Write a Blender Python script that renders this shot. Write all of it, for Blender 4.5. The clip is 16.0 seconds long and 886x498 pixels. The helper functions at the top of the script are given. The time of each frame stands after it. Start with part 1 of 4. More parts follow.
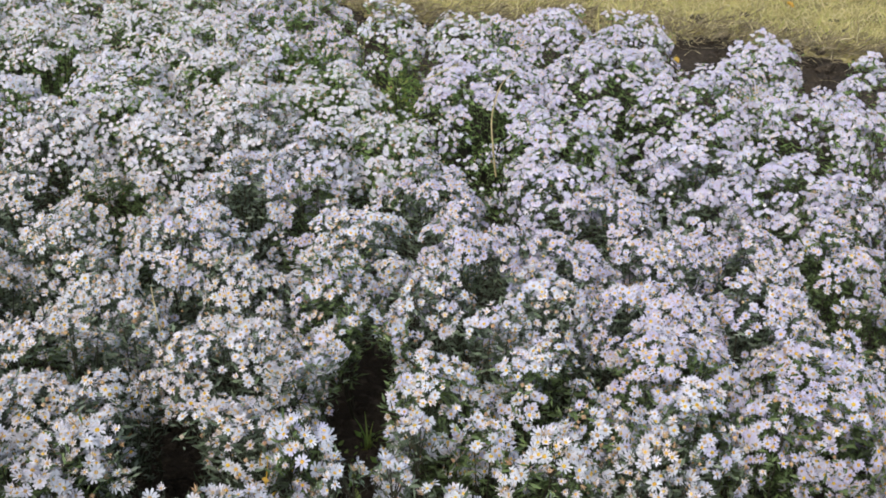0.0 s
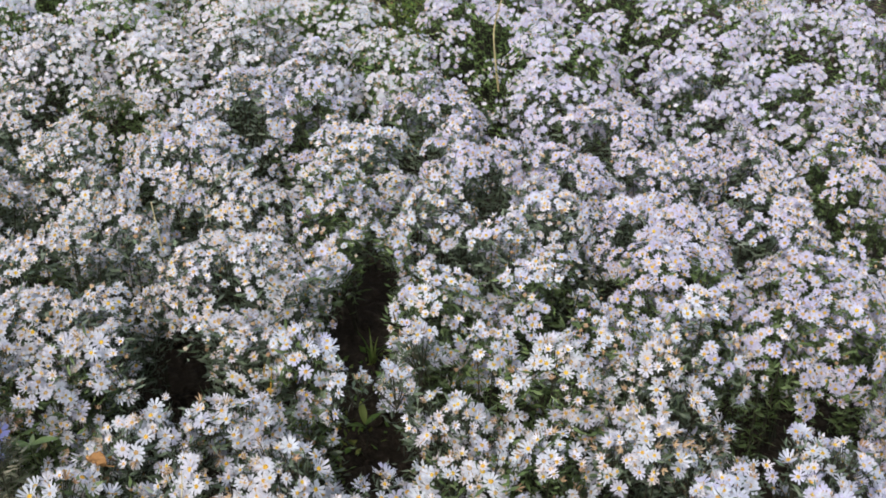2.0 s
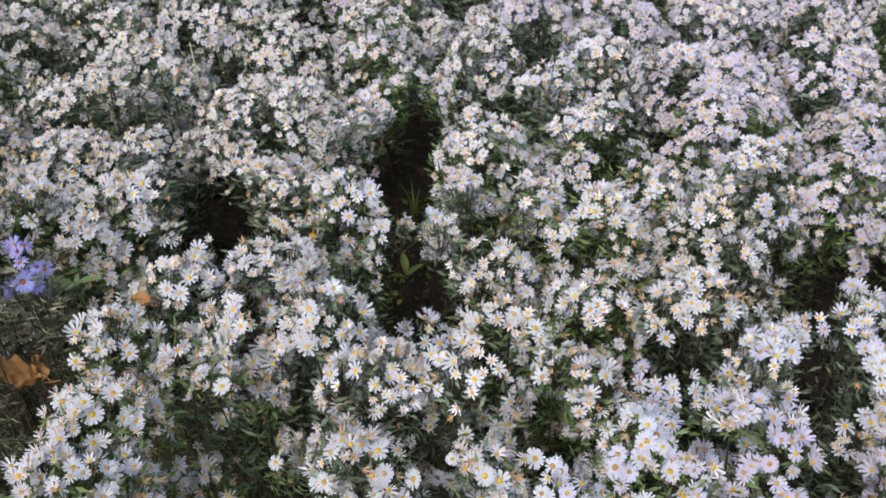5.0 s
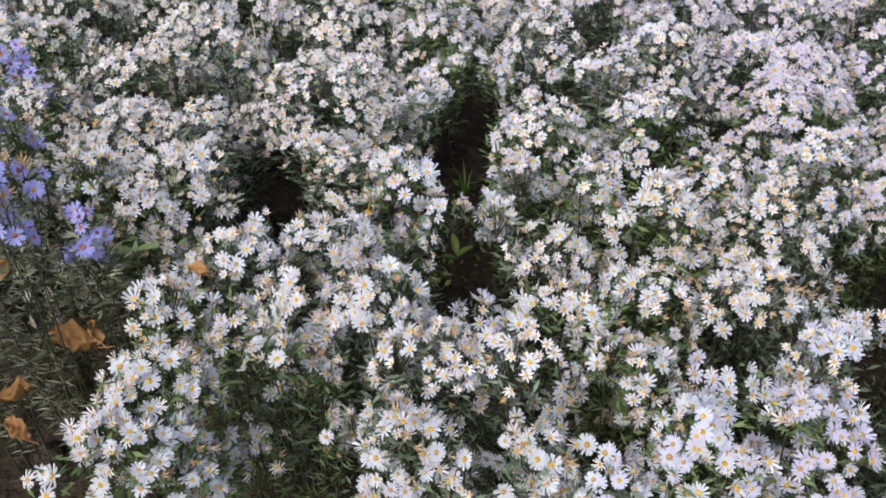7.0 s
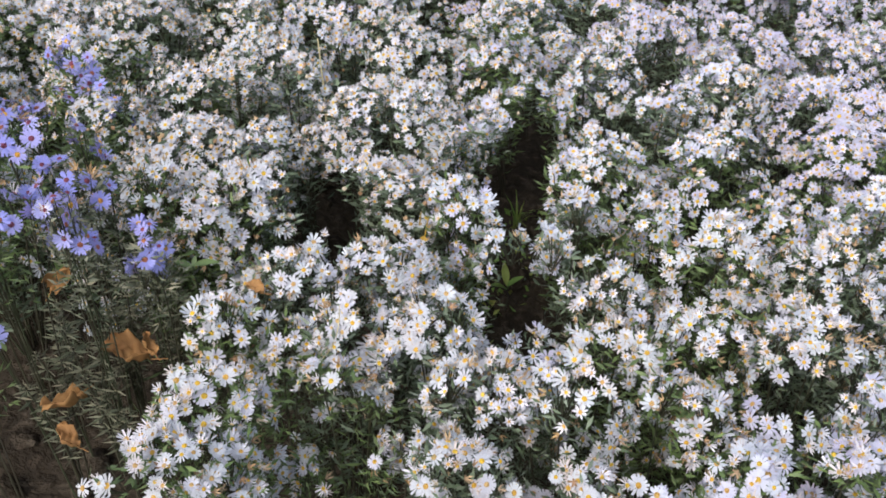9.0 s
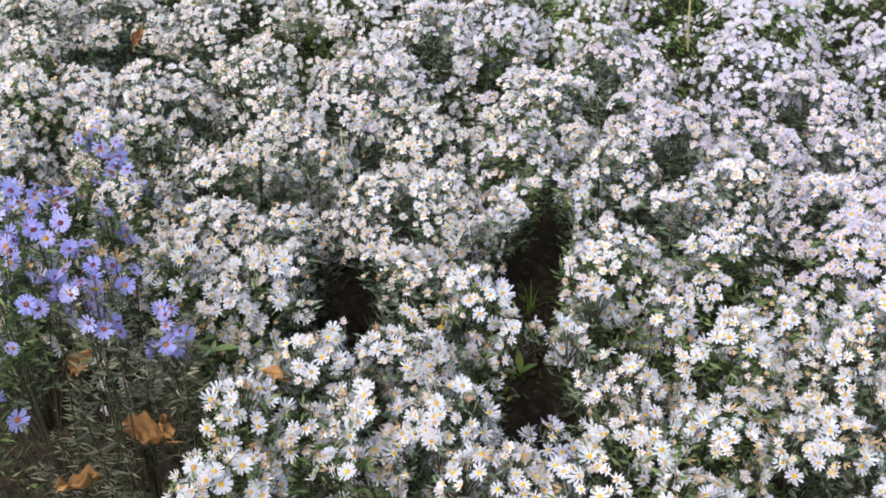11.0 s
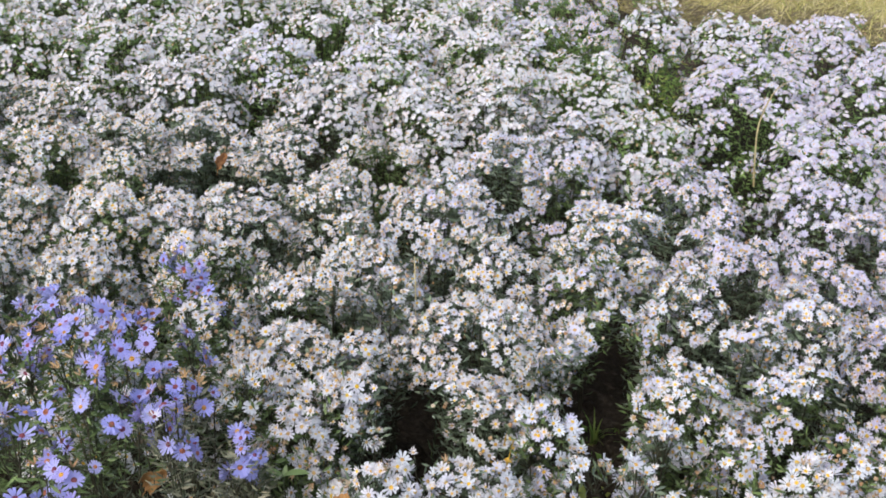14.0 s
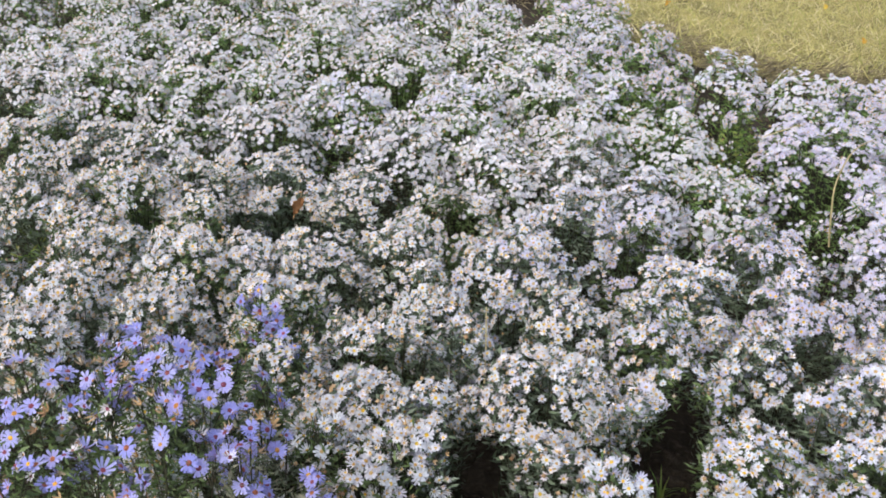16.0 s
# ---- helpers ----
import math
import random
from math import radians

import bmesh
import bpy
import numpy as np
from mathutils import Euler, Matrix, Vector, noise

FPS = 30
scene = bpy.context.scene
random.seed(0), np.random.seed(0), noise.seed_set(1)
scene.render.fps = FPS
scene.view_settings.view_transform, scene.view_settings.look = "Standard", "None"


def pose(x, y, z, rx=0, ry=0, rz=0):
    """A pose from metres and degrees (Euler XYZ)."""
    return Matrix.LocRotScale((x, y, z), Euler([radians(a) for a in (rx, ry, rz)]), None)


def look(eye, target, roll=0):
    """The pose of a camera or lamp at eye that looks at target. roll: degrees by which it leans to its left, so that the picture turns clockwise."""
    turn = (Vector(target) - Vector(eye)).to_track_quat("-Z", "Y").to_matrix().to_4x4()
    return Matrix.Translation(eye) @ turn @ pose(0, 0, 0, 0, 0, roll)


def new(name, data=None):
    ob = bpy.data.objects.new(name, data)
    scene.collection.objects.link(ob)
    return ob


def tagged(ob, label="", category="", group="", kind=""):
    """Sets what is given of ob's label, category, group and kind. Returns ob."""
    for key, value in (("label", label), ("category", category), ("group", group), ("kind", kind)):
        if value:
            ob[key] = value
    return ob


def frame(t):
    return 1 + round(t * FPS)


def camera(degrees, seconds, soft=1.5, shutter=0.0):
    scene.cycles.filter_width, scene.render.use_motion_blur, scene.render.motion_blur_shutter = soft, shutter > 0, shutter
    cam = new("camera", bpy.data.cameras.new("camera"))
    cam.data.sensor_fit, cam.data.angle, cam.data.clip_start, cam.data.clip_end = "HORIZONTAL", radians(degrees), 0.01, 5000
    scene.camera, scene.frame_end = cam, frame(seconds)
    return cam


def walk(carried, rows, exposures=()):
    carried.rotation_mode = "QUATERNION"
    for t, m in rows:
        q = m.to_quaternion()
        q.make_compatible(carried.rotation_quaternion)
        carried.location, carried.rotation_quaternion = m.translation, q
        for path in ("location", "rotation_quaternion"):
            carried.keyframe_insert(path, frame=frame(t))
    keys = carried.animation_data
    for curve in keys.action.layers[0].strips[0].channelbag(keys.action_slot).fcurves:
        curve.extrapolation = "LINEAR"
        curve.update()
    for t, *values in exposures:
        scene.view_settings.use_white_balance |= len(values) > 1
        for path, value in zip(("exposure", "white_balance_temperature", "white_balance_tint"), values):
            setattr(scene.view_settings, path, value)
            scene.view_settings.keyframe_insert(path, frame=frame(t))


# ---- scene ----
cam = camera(47.5, 16.0, soft=1.75)
PATH = [
    (0, (0.052, 0.108, 1.435), (-0.022, 1.842, 0.442), 1.1),
    (0.5, (0.061, 0.106, 1.432), (0.018, 1.833, 0.426), 1.0),
    (1, (0.061, 0.104, 1.427), (0.028, 1.817, 0.396), 0.9),
    (1.5, (0.061, 0.103, 1.419), (0.003, 1.795, 0.354), 0.4),
    (2, (0.06, 0.104, 1.407), (-0.021, 1.762, 0.291), 0.3),
    (2.5, (0.064, 0.105, 1.4), (-0.026, 1.734, 0.243), 0.2),
    (3, (0.06, 0.11, 1.385), (-0.044, 1.698, 0.174), 0.2),
    (3.5, (0.057, 0.118, 1.379), (-0.052, 1.676, 0.13), 0.0),
    (4, (0.053, 0.116, 1.368), (-0.057, 1.647, 0.085), -0.0),
    (4.5, (0.05, 0.116, 1.364), (-0.074, 1.623, 0.056), -0.2),
    (7, (0.022, 0.115, 1.356), (-0.192, 1.574, 0.005), -0.1),
    (7.5, (0.012, 0.114, 1.358), (-0.224, 1.58, 0.017), 0.1),
    (8, (0.005, 0.115, 1.358), (-0.257, 1.586, 0.028), 0.3),
    (10.5, (-0.015, 0.108, 1.383), (-0.333, 1.638, 0.134), 1.7),
    (11, (-0.017, 0.11, 1.394), (-0.348, 1.672, 0.191), 1.7),
    (11.5, (-0.02, 0.107, 1.403), (-0.365, 1.697, 0.239), 1.5),
    (12, (-0.026, 0.103, 1.408), (-0.387, 1.709, 0.272), 1.6),
    (12.5, (-0.031, 0.105, 1.418), (-0.417, 1.722, 0.306), 1.6),
    (13, (-0.035, 0.102, 1.428), (-0.451, 1.74, 0.358), 1.5),
    (13.5, (-0.039, 0.095, 1.432), (-0.482, 1.748, 0.396), 1.5),
    (14, (-0.044, 0.093, 1.437), (-0.512, 1.747, 0.415), 1.6),
    (14.5, (-0.047, 0.088, 1.44), (-0.543, 1.748, 0.44), 1.6),
    (15, (-0.051, 0.084, 1.443), (-0.579, 1.743, 0.458), 1.5),
    (15.5, (-0.059, 0.081, 1.446), (-0.623, 1.738, 0.479), 1.5),
    (16, (-0.061, 0.078, 1.452), (-0.66, 1.735, 0.505), 1.5),
]
walk(cam, [(t, look(eye, target, roll)) for t, eye, target, roll in PATH], ((0, 1.22), (2, 1.25), (4.5, 1.26), (7, 1.37), (8, 1.39), (10.5, 1.56), (12, 1.56), (14, 1.43), (16, 1.38)))


# ---- light: a high overcast sky ----
world = bpy.data.worlds.new("overcast_sky")
scene.world = world
world.use_nodes = True
wn = world.node_tree
sky = wn.nodes.new("ShaderNodeTexSky")
sky.sky_type = "NISHITA"
sky.sun_disc = False
SUN_HEIGHT, SUN_TURN = 50.0, 205.0
sky.sun_elevation, sky.sun_rotation = radians(SUN_HEIGHT), radians(SUN_TURN)
sky.dust_density = 3.0
grey = wn.nodes.new("ShaderNodeHueSaturation")
grey.inputs["Saturation"].default_value = 0.72
wn.links.new(sky.outputs["Color"], grey.inputs["Color"])
wn.links.new(grey.outputs["Color"], wn.nodes["Background"].inputs["Color"])
wn.nodes["Background"].inputs["Strength"].default_value = 0.14
sun = new("sun", bpy.data.lights.new("sun", "SUN"))
sun.data.energy, sun.data.angle, sun.data.color = 0.5, radians(45), (1.0, 0.98, 0.96)
sun_way = Vector((math.sin(radians(SUN_TURN)) * math.cos(radians(SUN_HEIGHT)), math.cos(radians(SUN_TURN)) * math.cos(radians(SUN_HEIGHT)), math.sin(radians(SUN_HEIGHT))))
sun.matrix_world = look(sun_way * 30, (0, 0, 0))


# ---- materials ----
def material(name, colours, roughness=0.6, through_light=0.0, grain=40.0, bump=0.0, spot=None, spread=1.0):
    """Colours along a ramp picked for each piece, with fine mottling; through_light: share of light let through."""
    m = bpy.data.materials.new(name)
    m.use_nodes = True
    t = m.node_tree
    bsdf = t.nodes["Principled BSDF"]
    out = t.nodes["Material Output"]
    info, geo = t.nodes.new("ShaderNodeObjectInfo"), t.nodes.new("ShaderNodeNewGeometry")
    add = t.nodes.new("ShaderNodeMath")
    add.operation = "ADD"
    t.links.new(info.outputs["Random"], add.inputs[0])
    t.links.new(geo.outputs["Random Per Island"], add.inputs[1])
    part_of = t.nodes.new("ShaderNodeMath")
    part_of.operation = "FRACT"
    t.links.new(add.outputs[0], part_of.inputs[0])
    ramp = t.nodes.new("ShaderNodeValToRGB")
    e = ramp.color_ramp.elements
    while len(e) < len(colours):
        e.new(0.5)
    for i, c in enumerate(colours):
        e[i].position = i / (len(colours) - 1)
        e[i].color = (*c, 1)
    t.links.new(part_of.outputs[0], ramp.inputs["Fac"])
    coord = t.nodes.new("ShaderNodeTexCoord")
    tex = t.nodes.new("ShaderNodeTexNoise")
    tex.inputs["Scale"].default_value = grain
    tex.inputs["Detail"].default_value = 4
    t.links.new(coord.outputs["Object"], tex.inputs["Vector"])
    shade = t.nodes.new("ShaderNodeMapRange")
    shade.inputs["From Min"].default_value, shade.inputs["From Max"].default_value = 0.3, 0.7
    shade.inputs["To Min"].default_value, shade.inputs["To Max"].default_value = 1 - 0.25 * spread, 1 + 0.12 * spread
    t.links.new(tex.outputs["Fac"], shade.inputs["Value"])
    mix = t.nodes.new("ShaderNodeMix")
    mix.data_type, mix.blend_type = "RGBA", "MULTIPLY"
    mix.inputs["Factor"].default_value = 1
    t.links.new(ramp.outputs["Color"], mix.inputs["A"])
    t.links.new(shade.outputs["Result"], mix.inputs["B"])
    colour = mix.outputs["Result"]
    t.links.new(colour, bsdf.inputs["Base Color"])
    bsdf.inputs["Roughness"].default_value = roughness
    bsdf.inputs["Specular IOR Level"].default_value = 0.3
    if bump:
        b = t.nodes.new("ShaderNodeBump")
        b.inputs["Strength"].default_value, b.inputs["Distance"].default_value = bump, 0.01
        t.links.new(tex.outputs["Fac"], b.inputs["Height"])
        t.links.new(b.outputs["Normal"], bsdf.inputs["Normal"])
    if through_light:
        tr = t.nodes.new("ShaderNodeBsdfTranslucent")
        t.links.new(colour, tr.inputs["Color"])
        both = t.nodes.new("ShaderNodeMixShader")
        both.inputs["Fac"].default_value = through_light
        t.links.new(bsdf.outputs["BSDF"], both.inputs[1])
        t.links.new(tr.outputs["BSDF"], both.inputs[2])
        t.links.new(both.outputs["Shader"], out.inputs["Surface"])
    return m


def ground_material(name, dark, light, extra, big, fine, bump):
    """Earth or turf: two tones in patches, flecks of a third, and relief."""
    m = bpy.data.materials.new(name)
    m.use_nodes = True
    t = m.node_tree
    bsdf = t.nodes["Principled BSDF"]
    geo = t.nodes.new("ShaderNodeNewGeometry")

    def noise_tex(scale, detail=6.0):
        n = t.nodes.new("ShaderNodeTexNoise")
        n.inputs["Scale"].default_value, n.inputs["Detail"].default_value = scale, detail
        t.links.new(geo.outputs["Position"], n.inputs["Vector"])
        return n.outputs["Fac"]

    def step(value, lo, hi):
        r = t.nodes.new("ShaderNodeMapRange")
        r.inputs["From Min"].default_value, r.inputs["From Max"].default_value = lo, hi
        t.links.new(value, r.inputs["Value"])
        return r.outputs["Result"]

    def blend(f, a, b):
        x = t.nodes.new("ShaderNodeMix")
        x.data_type = "RGBA"
        t.links.new(f, x.inputs["Factor"])
        for key, v in (("A", a), ("B", b)):
            if isinstance(v, tuple):
                x.inputs[key].default_value = (*v, 1)
            else:
                t.links.new(v, x.inputs[key])
        return x.outputs["Result"]

    patches, crumbs = noise_tex(big), noise_tex(fine, 10.0)
    base = blend(step(patches, 0.35, 0.65), dark, light)
    base = blend(step(crumbs, 0.52, 0.72), base, extra)
    t.links.new(base, bsdf.inputs["Base Color"])
    bsdf.inputs["Roughness"].default_value = 0.95
    bsdf.inputs["Specular IOR Level"].default_value = 0.08
    b = t.nodes.new("ShaderNodeBump")
    b.inputs["Strength"].default_value, b.inputs["Distance"].default_value = bump, 0.03
    t.links.new(crumbs, b.inputs["Height"])
    t.links.new(b.outputs["Normal"], bsdf.inputs["Normal"])
    return m


SOIL = ground_material("damp_soil", (0.023, 0.0175, 0.012), (0.043, 0.034, 0.024), (0.072, 0.057, 0.040), 4.0, 45.0, 0.9)
TURF = ground_material("mown_turf", (0.15, 0.13, 0.05), (0.30, 0.26, 0.095), (0.40, 0.34, 0.15), 5.0, 60.0, 0.7)
PETAL = {
    "white": material("petal_white", [(0.569, 0.590, 0.641), (0.590, 0.611, 0.664), (0.569, 0.569, 0.664), (0.524, 0.501, 0.654)], 0.55, 0.42, 120, spread=0.7),
    "lilac": material("petal_lilac", [(0.584, 0.586, 0.655), (0.565, 0.557, 0.655), (0.518, 0.486, 0.643), (0.584, 0.537, 0.632)], 0.55, 0.42, 120, spread=0.7),
    "cream": material("petal_cream", [(0.590, 0.611, 0.632), (0.579, 0.590, 0.632), (0.551, 0.545, 0.559), (0.569, 0.559, 0.641)], 0.55, 0.42, 120, spread=0.8),
    "violet": material("petal_violet", [(0.258, 0.267, 0.598), (0.313, 0.313, 0.617), (0.368, 0.368, 0.636), (0.285, 0.248, 0.551)], 0.55, 0.35, 120, spread=0.6),
}
AGED = material("petal_aged", [(0.566, 0.526, 0.517), (0.617, 0.599, 0.638), (0.514, 0.453, 0.419), (0.627, 0.599, 0.661)], 0.8, 0.2, 160)
DISC = material("disc_yellow", [(0.756, 0.441, 0.027), (0.713, 0.473, 0.054), (0.670, 0.378, 0.045), (0.497, 0.304, 0.117), (0.562, 0.399, 0.162)], 0.8, 0.0, 900, 0.6)
DISC_DARK = material("disc_dark", [(0.72, 0.40, 0.05), (0.45, 0.16, 0.06), (0.16, 0.04, 0.08), (0.30, 0.08, 0.08)], 0.8, 0.0, 900, 0.6)
SPENT = material("spent_head", [(0.357, 0.230, 0.108), (0.425, 0.306, 0.180), (0.289, 0.170, 0.090), (0.391, 0.340, 0.252)], 0.9, 0.1, 300)
LEAF = {
    "grey": material("leaf_grey_green", [(0.093, 0.123, 0.073), (0.133, 0.166, 0.112), (0.081, 0.114, 0.056), (0.187, 0.216, 0.160)], 0.6, 0.06, 60),
    "green": material("leaf_green", [(0.122, 0.204, 0.054), (0.177, 0.268, 0.077), (0.103, 0.173, 0.048), (0.231, 0.315, 0.107)], 0.6, 0.08, 60),
    "dry": material("leaf_drying", [(0.13, 0.135, 0.085), (0.22, 0.22, 0.15), (0.085, 0.105, 0.06), (0.27, 0.25, 0.17)], 0.7, 0.12, 60),
    "fresh": material("leaf_fresh_green", [(0.081, 0.123, 0.041), (0.119, 0.170, 0.054), (0.066, 0.100, 0.036), (0.151, 0.198, 0.081)], 0.6, 0.12, 60),
    "weed": material("weed_green", [(0.13, 0.24, 0.05), (0.18, 0.29, 0.065), (0.26, 0.28, 0.065), (0.10, 0.19, 0.05)], 0.6, 0.3, 60),
}
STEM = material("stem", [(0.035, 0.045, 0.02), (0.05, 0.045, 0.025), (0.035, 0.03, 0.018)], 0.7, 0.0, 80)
STRAW = material("straw", [(0.50, 0.42, 0.22), (0.60, 0.52, 0.30), (0.42, 0.34, 0.16)], 0.7, 0.2, 60)
GRASS = material("mown_grass", [(0.42, 0.38, 0.13), (0.52, 0.45, 0.18), (0.32, 0.33, 0.09), (0.60, 0.51, 0.25)], 0.7, 0.2, 20)
MATTED = material("matted_grass", [(0.15, 0.12, 0.07), (0.22, 0.18, 0.10), (0.10, 0.08, 0.05), (0.30, 0.25, 0.13)], 0.8, 0.1, 40)
DEAD = material("dead_leaf", [(0.30, 0.14, 0.045), (0.38, 0.20, 0.07), (0.24, 0.11, 0.04)], 0.7, 0.15, 25, 0.4)
YELLOW = material("yellow_leaf", [(0.55, 0.38, 0.05), (0.50, 0.28, 0.04), (0.48, 0.42, 0.09)], 0.7, 0.2, 30)
CLOD = ground_material("soil_clod", (0.026, 0.020, 0.014), (0.050, 0.040, 0.028), (0.085, 0.068, 0.048), 9.0, 70.0, 0.8)


# ---- mesh helpers ----
def tri_mesh(name, lots, smooth=True):
    """One mesh from lots of (vertices, triangles, material)."""
    me = bpy.data.meshes.new(name)
    lots = [l for l in lots if len(l[0])]
    mats = list(dict.fromkeys(l[2] for l in lots))
    for m in mats:
        me.materials.append(m)
    v, f, k, at = [], [], [], 0
    for verts, tris, m in lots:
        v.append(verts)
        f.append(tris + at)
        k.append(np.full(len(tris), mats.index(m), dtype=np.int32))
        at += len(verts)
    if not v:
        return None
    v, f, k = np.concatenate(v).astype(np.float32), np.concatenate(f).astype(np.int32), np.concatenate(k)
    me.vertices.add(len(v))
    me.vertices.foreach_set("co", v.ravel())
    me.loops.add(len(f) * 3)
    me.loops.foreach_set("vertex_index", f.ravel())
    me.polygons.add(len(f))
    me.polygons.foreach_set("loop_start", np.arange(0, len(f) * 3, 3, dtype=np.int32))
    me.polygons.foreach_set("material_index", k)
    me.polygons.foreach_set("use_smooth", np.full(len(f), smooth))
    me.update(calc_edges=True)
    return me


def part(name, me, parent, label="", kind=""):
    """Links a mesh as one part under a thing or a part."""
    ob = new(name, me)
    ob.parent = parent
    return tagged(ob, label, kind=kind)


def turns(normal, spin, size):
    """Rotation and scale matrices that turn +z to the normals."""
    z = normal / np.linalg.norm(normal, axis=1, keepdims=True)
    ref = np.where(np.abs(z[:, 2:3]) < 0.95, np.array([[0.0, 0.0, 1.0]]), np.array([[1.0, 0.0, 0.0]]))
    x = np.cross(ref, z)
    x /= np.linalg.norm(x, axis=1, keepdims=True)
    y = np.cross(z, x)
    c, s = np.cos(spin)[:, None], np.sin(spin)[:, None]
    return np.stack([c * x + s * y, -s * x + c * y, z], axis=2) * size[:, None, None]


def stamp(shape, rot, loc):
    """Many copies of a small shape as one run of vertices and triangles."""
    verts, tris = shape
    n = len(loc)
    if n == 0:
        return np.zeros((0, 3)), np.zeros((0, 3), dtype=int)
    v = np.einsum("nij,kj->nki", rot, verts) + loc[:, None, :]
    f = tris[None] + (np.arange(n) * len(verts))[:, None, None]
    return v.reshape(-1, 3), f.reshape(-1, 3)


def tubes(paths, radius, sides=4):
    """Tapered tubes along paths of shape (n, k, 3)."""
    n, k, _ = paths.shape
    if n == 0:
        return np.zeros((0, 3)), np.zeros((0, 3), dtype=int)
    a = np.arange(sides) * 2 * math.pi / sides
    taper = np.linspace(1.0, 0.45, k)
    ring = np.stack([np.cos(a), np.sin(a), np.zeros(sides)], 1) * radius
    v = paths[:, :, None, :] + ring[None, None] * taper[None, :, None, None]
    tris = []
    for i in range(k - 1):
        for j in range(sides):
            p, q = i * sides + j, i * sides + (j + 1) % sides
            tris += [(p, q, q + sides), (p, q + sides, p + sides)]
    f = np.array(tris)[None] + (np.arange(n) * k * sides)[:, None, None]
    return v.reshape(-1, 3), f.reshape(-1, 3)


def flower_shape(petals, lift, droop, wide, seed, ragged=0.0, tip=True):
    """A daisy's rays, radius 1: one connected fan of narrow rays round a ring."""
    r = np.random.default_rng(seed)
    ring = 0.2
    verts, tris = [], []
    for i in range(petals):
        a = 2 * math.pi * i / petals
        verts.append((ring * math.cos(a), ring * math.sin(a), 0.0))
    for i in range(petals):
        a = 2 * math.pi * (i + 0.5) / petals + r.normal(0, 0.05 + ragged * 0.1)
        length = 1.0 - abs(r.normal(0, 0.07 + ragged * 0.18))
        up = lift + r.normal(0, 0.06 + ragged * 0.25)
        w = wide * (1 - ragged * 0.4)
        d, s = np.array((math.cos(a), math.sin(a), 0)), np.array((-math.sin(a), math.cos(a), 0))
        mid = d * (0.2 + 0.42 * length) + np.array((0, 0, up * 0.5))
        end = d * (0.2 + 0.80 * length) + np.array((0, 0, up - droop))
        at = len(verts)
        verts += [tuple(mid + s * w), tuple(mid - s * w)]
        i2 = (i + 1) % petals
        tris += [(i, at + 1, i2), (i2, at + 1, at)]
        if tip:
            verts += [tuple(end + s * w * 0.84), tuple(end - s * w * 0.84)]
            tris += [(at, at + 1, at + 3), (at, at + 3, at + 2)]
        else:
            verts.append(tuple(end))
            tris.append((at, at + 1, at + 2))
    for i in range(1, petals - 1):
        tris.append((0, i, i + 1))
    return np.array(verts), np.array(tris)


def star_shape(rays, inner, lift, seed):
    """A far daisy of radius 1: a toothed disc."""
    r = np.random.default_rng(seed)
    verts, tris = [], []
    for i in range(rays):
        a = 2 * math.pi * i / rays
        verts.append((inner * math.cos(a), inner * math.sin(a), lift * 0.4))
    for i in range(rays):
        a, q = 2 * math.pi * (i + 0.5) / rays, r.uniform(0.85, 1.0)
        verts.append((q * math.cos(a), q * math.sin(a), lift + r.normal(0, 0.08)))
        tris.append((i, rays + i, (i + 1) % rays))
    for i in range(1, rays - 1):
        tris.append((0, i, i + 1))
    return np.array(verts), np.array(tris)


def dome_shape(sides, rings, radius, height, seed=0, rough=0.0):
    r = np.random.default_rng(seed)
    verts, tris = [], []
    for k in range(rings):
        t = k / rings * math.pi / 2
        for j in range(sides):
            a = 2 * math.pi * j / sides
            q = 1 + r.normal(0, rough)
            verts.append((radius * math.cos(t) * math.cos(a) * q, radius * math.cos(t) * math.sin(a) * q, height * math.sin(t) * q))
    verts.append((0, 0, height))
    for k in range(rings - 1):
        for j in range(sides):
            p, q = k * sides + j, k * sides + (j + 1) % sides
            tris += [(p, q, q + sides), (p, q + sides, p + sides)]
    for j in range(sides):
        tris.append(((rings - 1) * sides + j, (rings - 1) * sides + (j + 1) % sides, rings * sides))
    return np.array(verts), np.array(tris)


def leaf_shape(width, curl, fold, detail=True):
    """A narrow pointed leaf of length 1 along +z, folded at the rib and curling towards +x."""
    if not detail:
        v = [(0, 0, 0), (curl * 0.3, width, 0.5), (curl * 0.3, -width, 0.5), (curl, 0, 1)]
        return np.array(v, dtype=float), np.array([(0, 1, 2), (1, 3, 2)])
    v = [(0, 0, 0)]
    for t, w in ((0.3, 0.85), (0.65, 0.9)):
        c = curl * t * t
        v += [(c + fold * width, width * w, t), (c, 0, t), (c + fold * width, -width * w, t)]
    v.append((curl, 0, 1 - abs(curl) * 0.2))
    f = [(0, 1, 2), (0, 2, 3), (1, 4, 5), (1, 5, 2), (2, 5, 6), (2, 6, 3), (4, 7, 5), (5, 7, 6)]
    return np.array(v, dtype=float), np.array(f)


def folded_leaf(width, curl):
    """A small narrow leaf of length 1 along +z, creased along its rib."""
    v = [(0, 0, 0), (curl * 0.2 + width * 0.5, width, 0.42), (curl * 0.2, 0, 0.42), (curl * 0.2 + width * 0.5, -width, 0.42), (curl, 0, 1)]
    return np.array(v, dtype=float), np.array([(0, 1, 2), (0, 2, 3), (1, 4, 2), (2, 4, 3)])


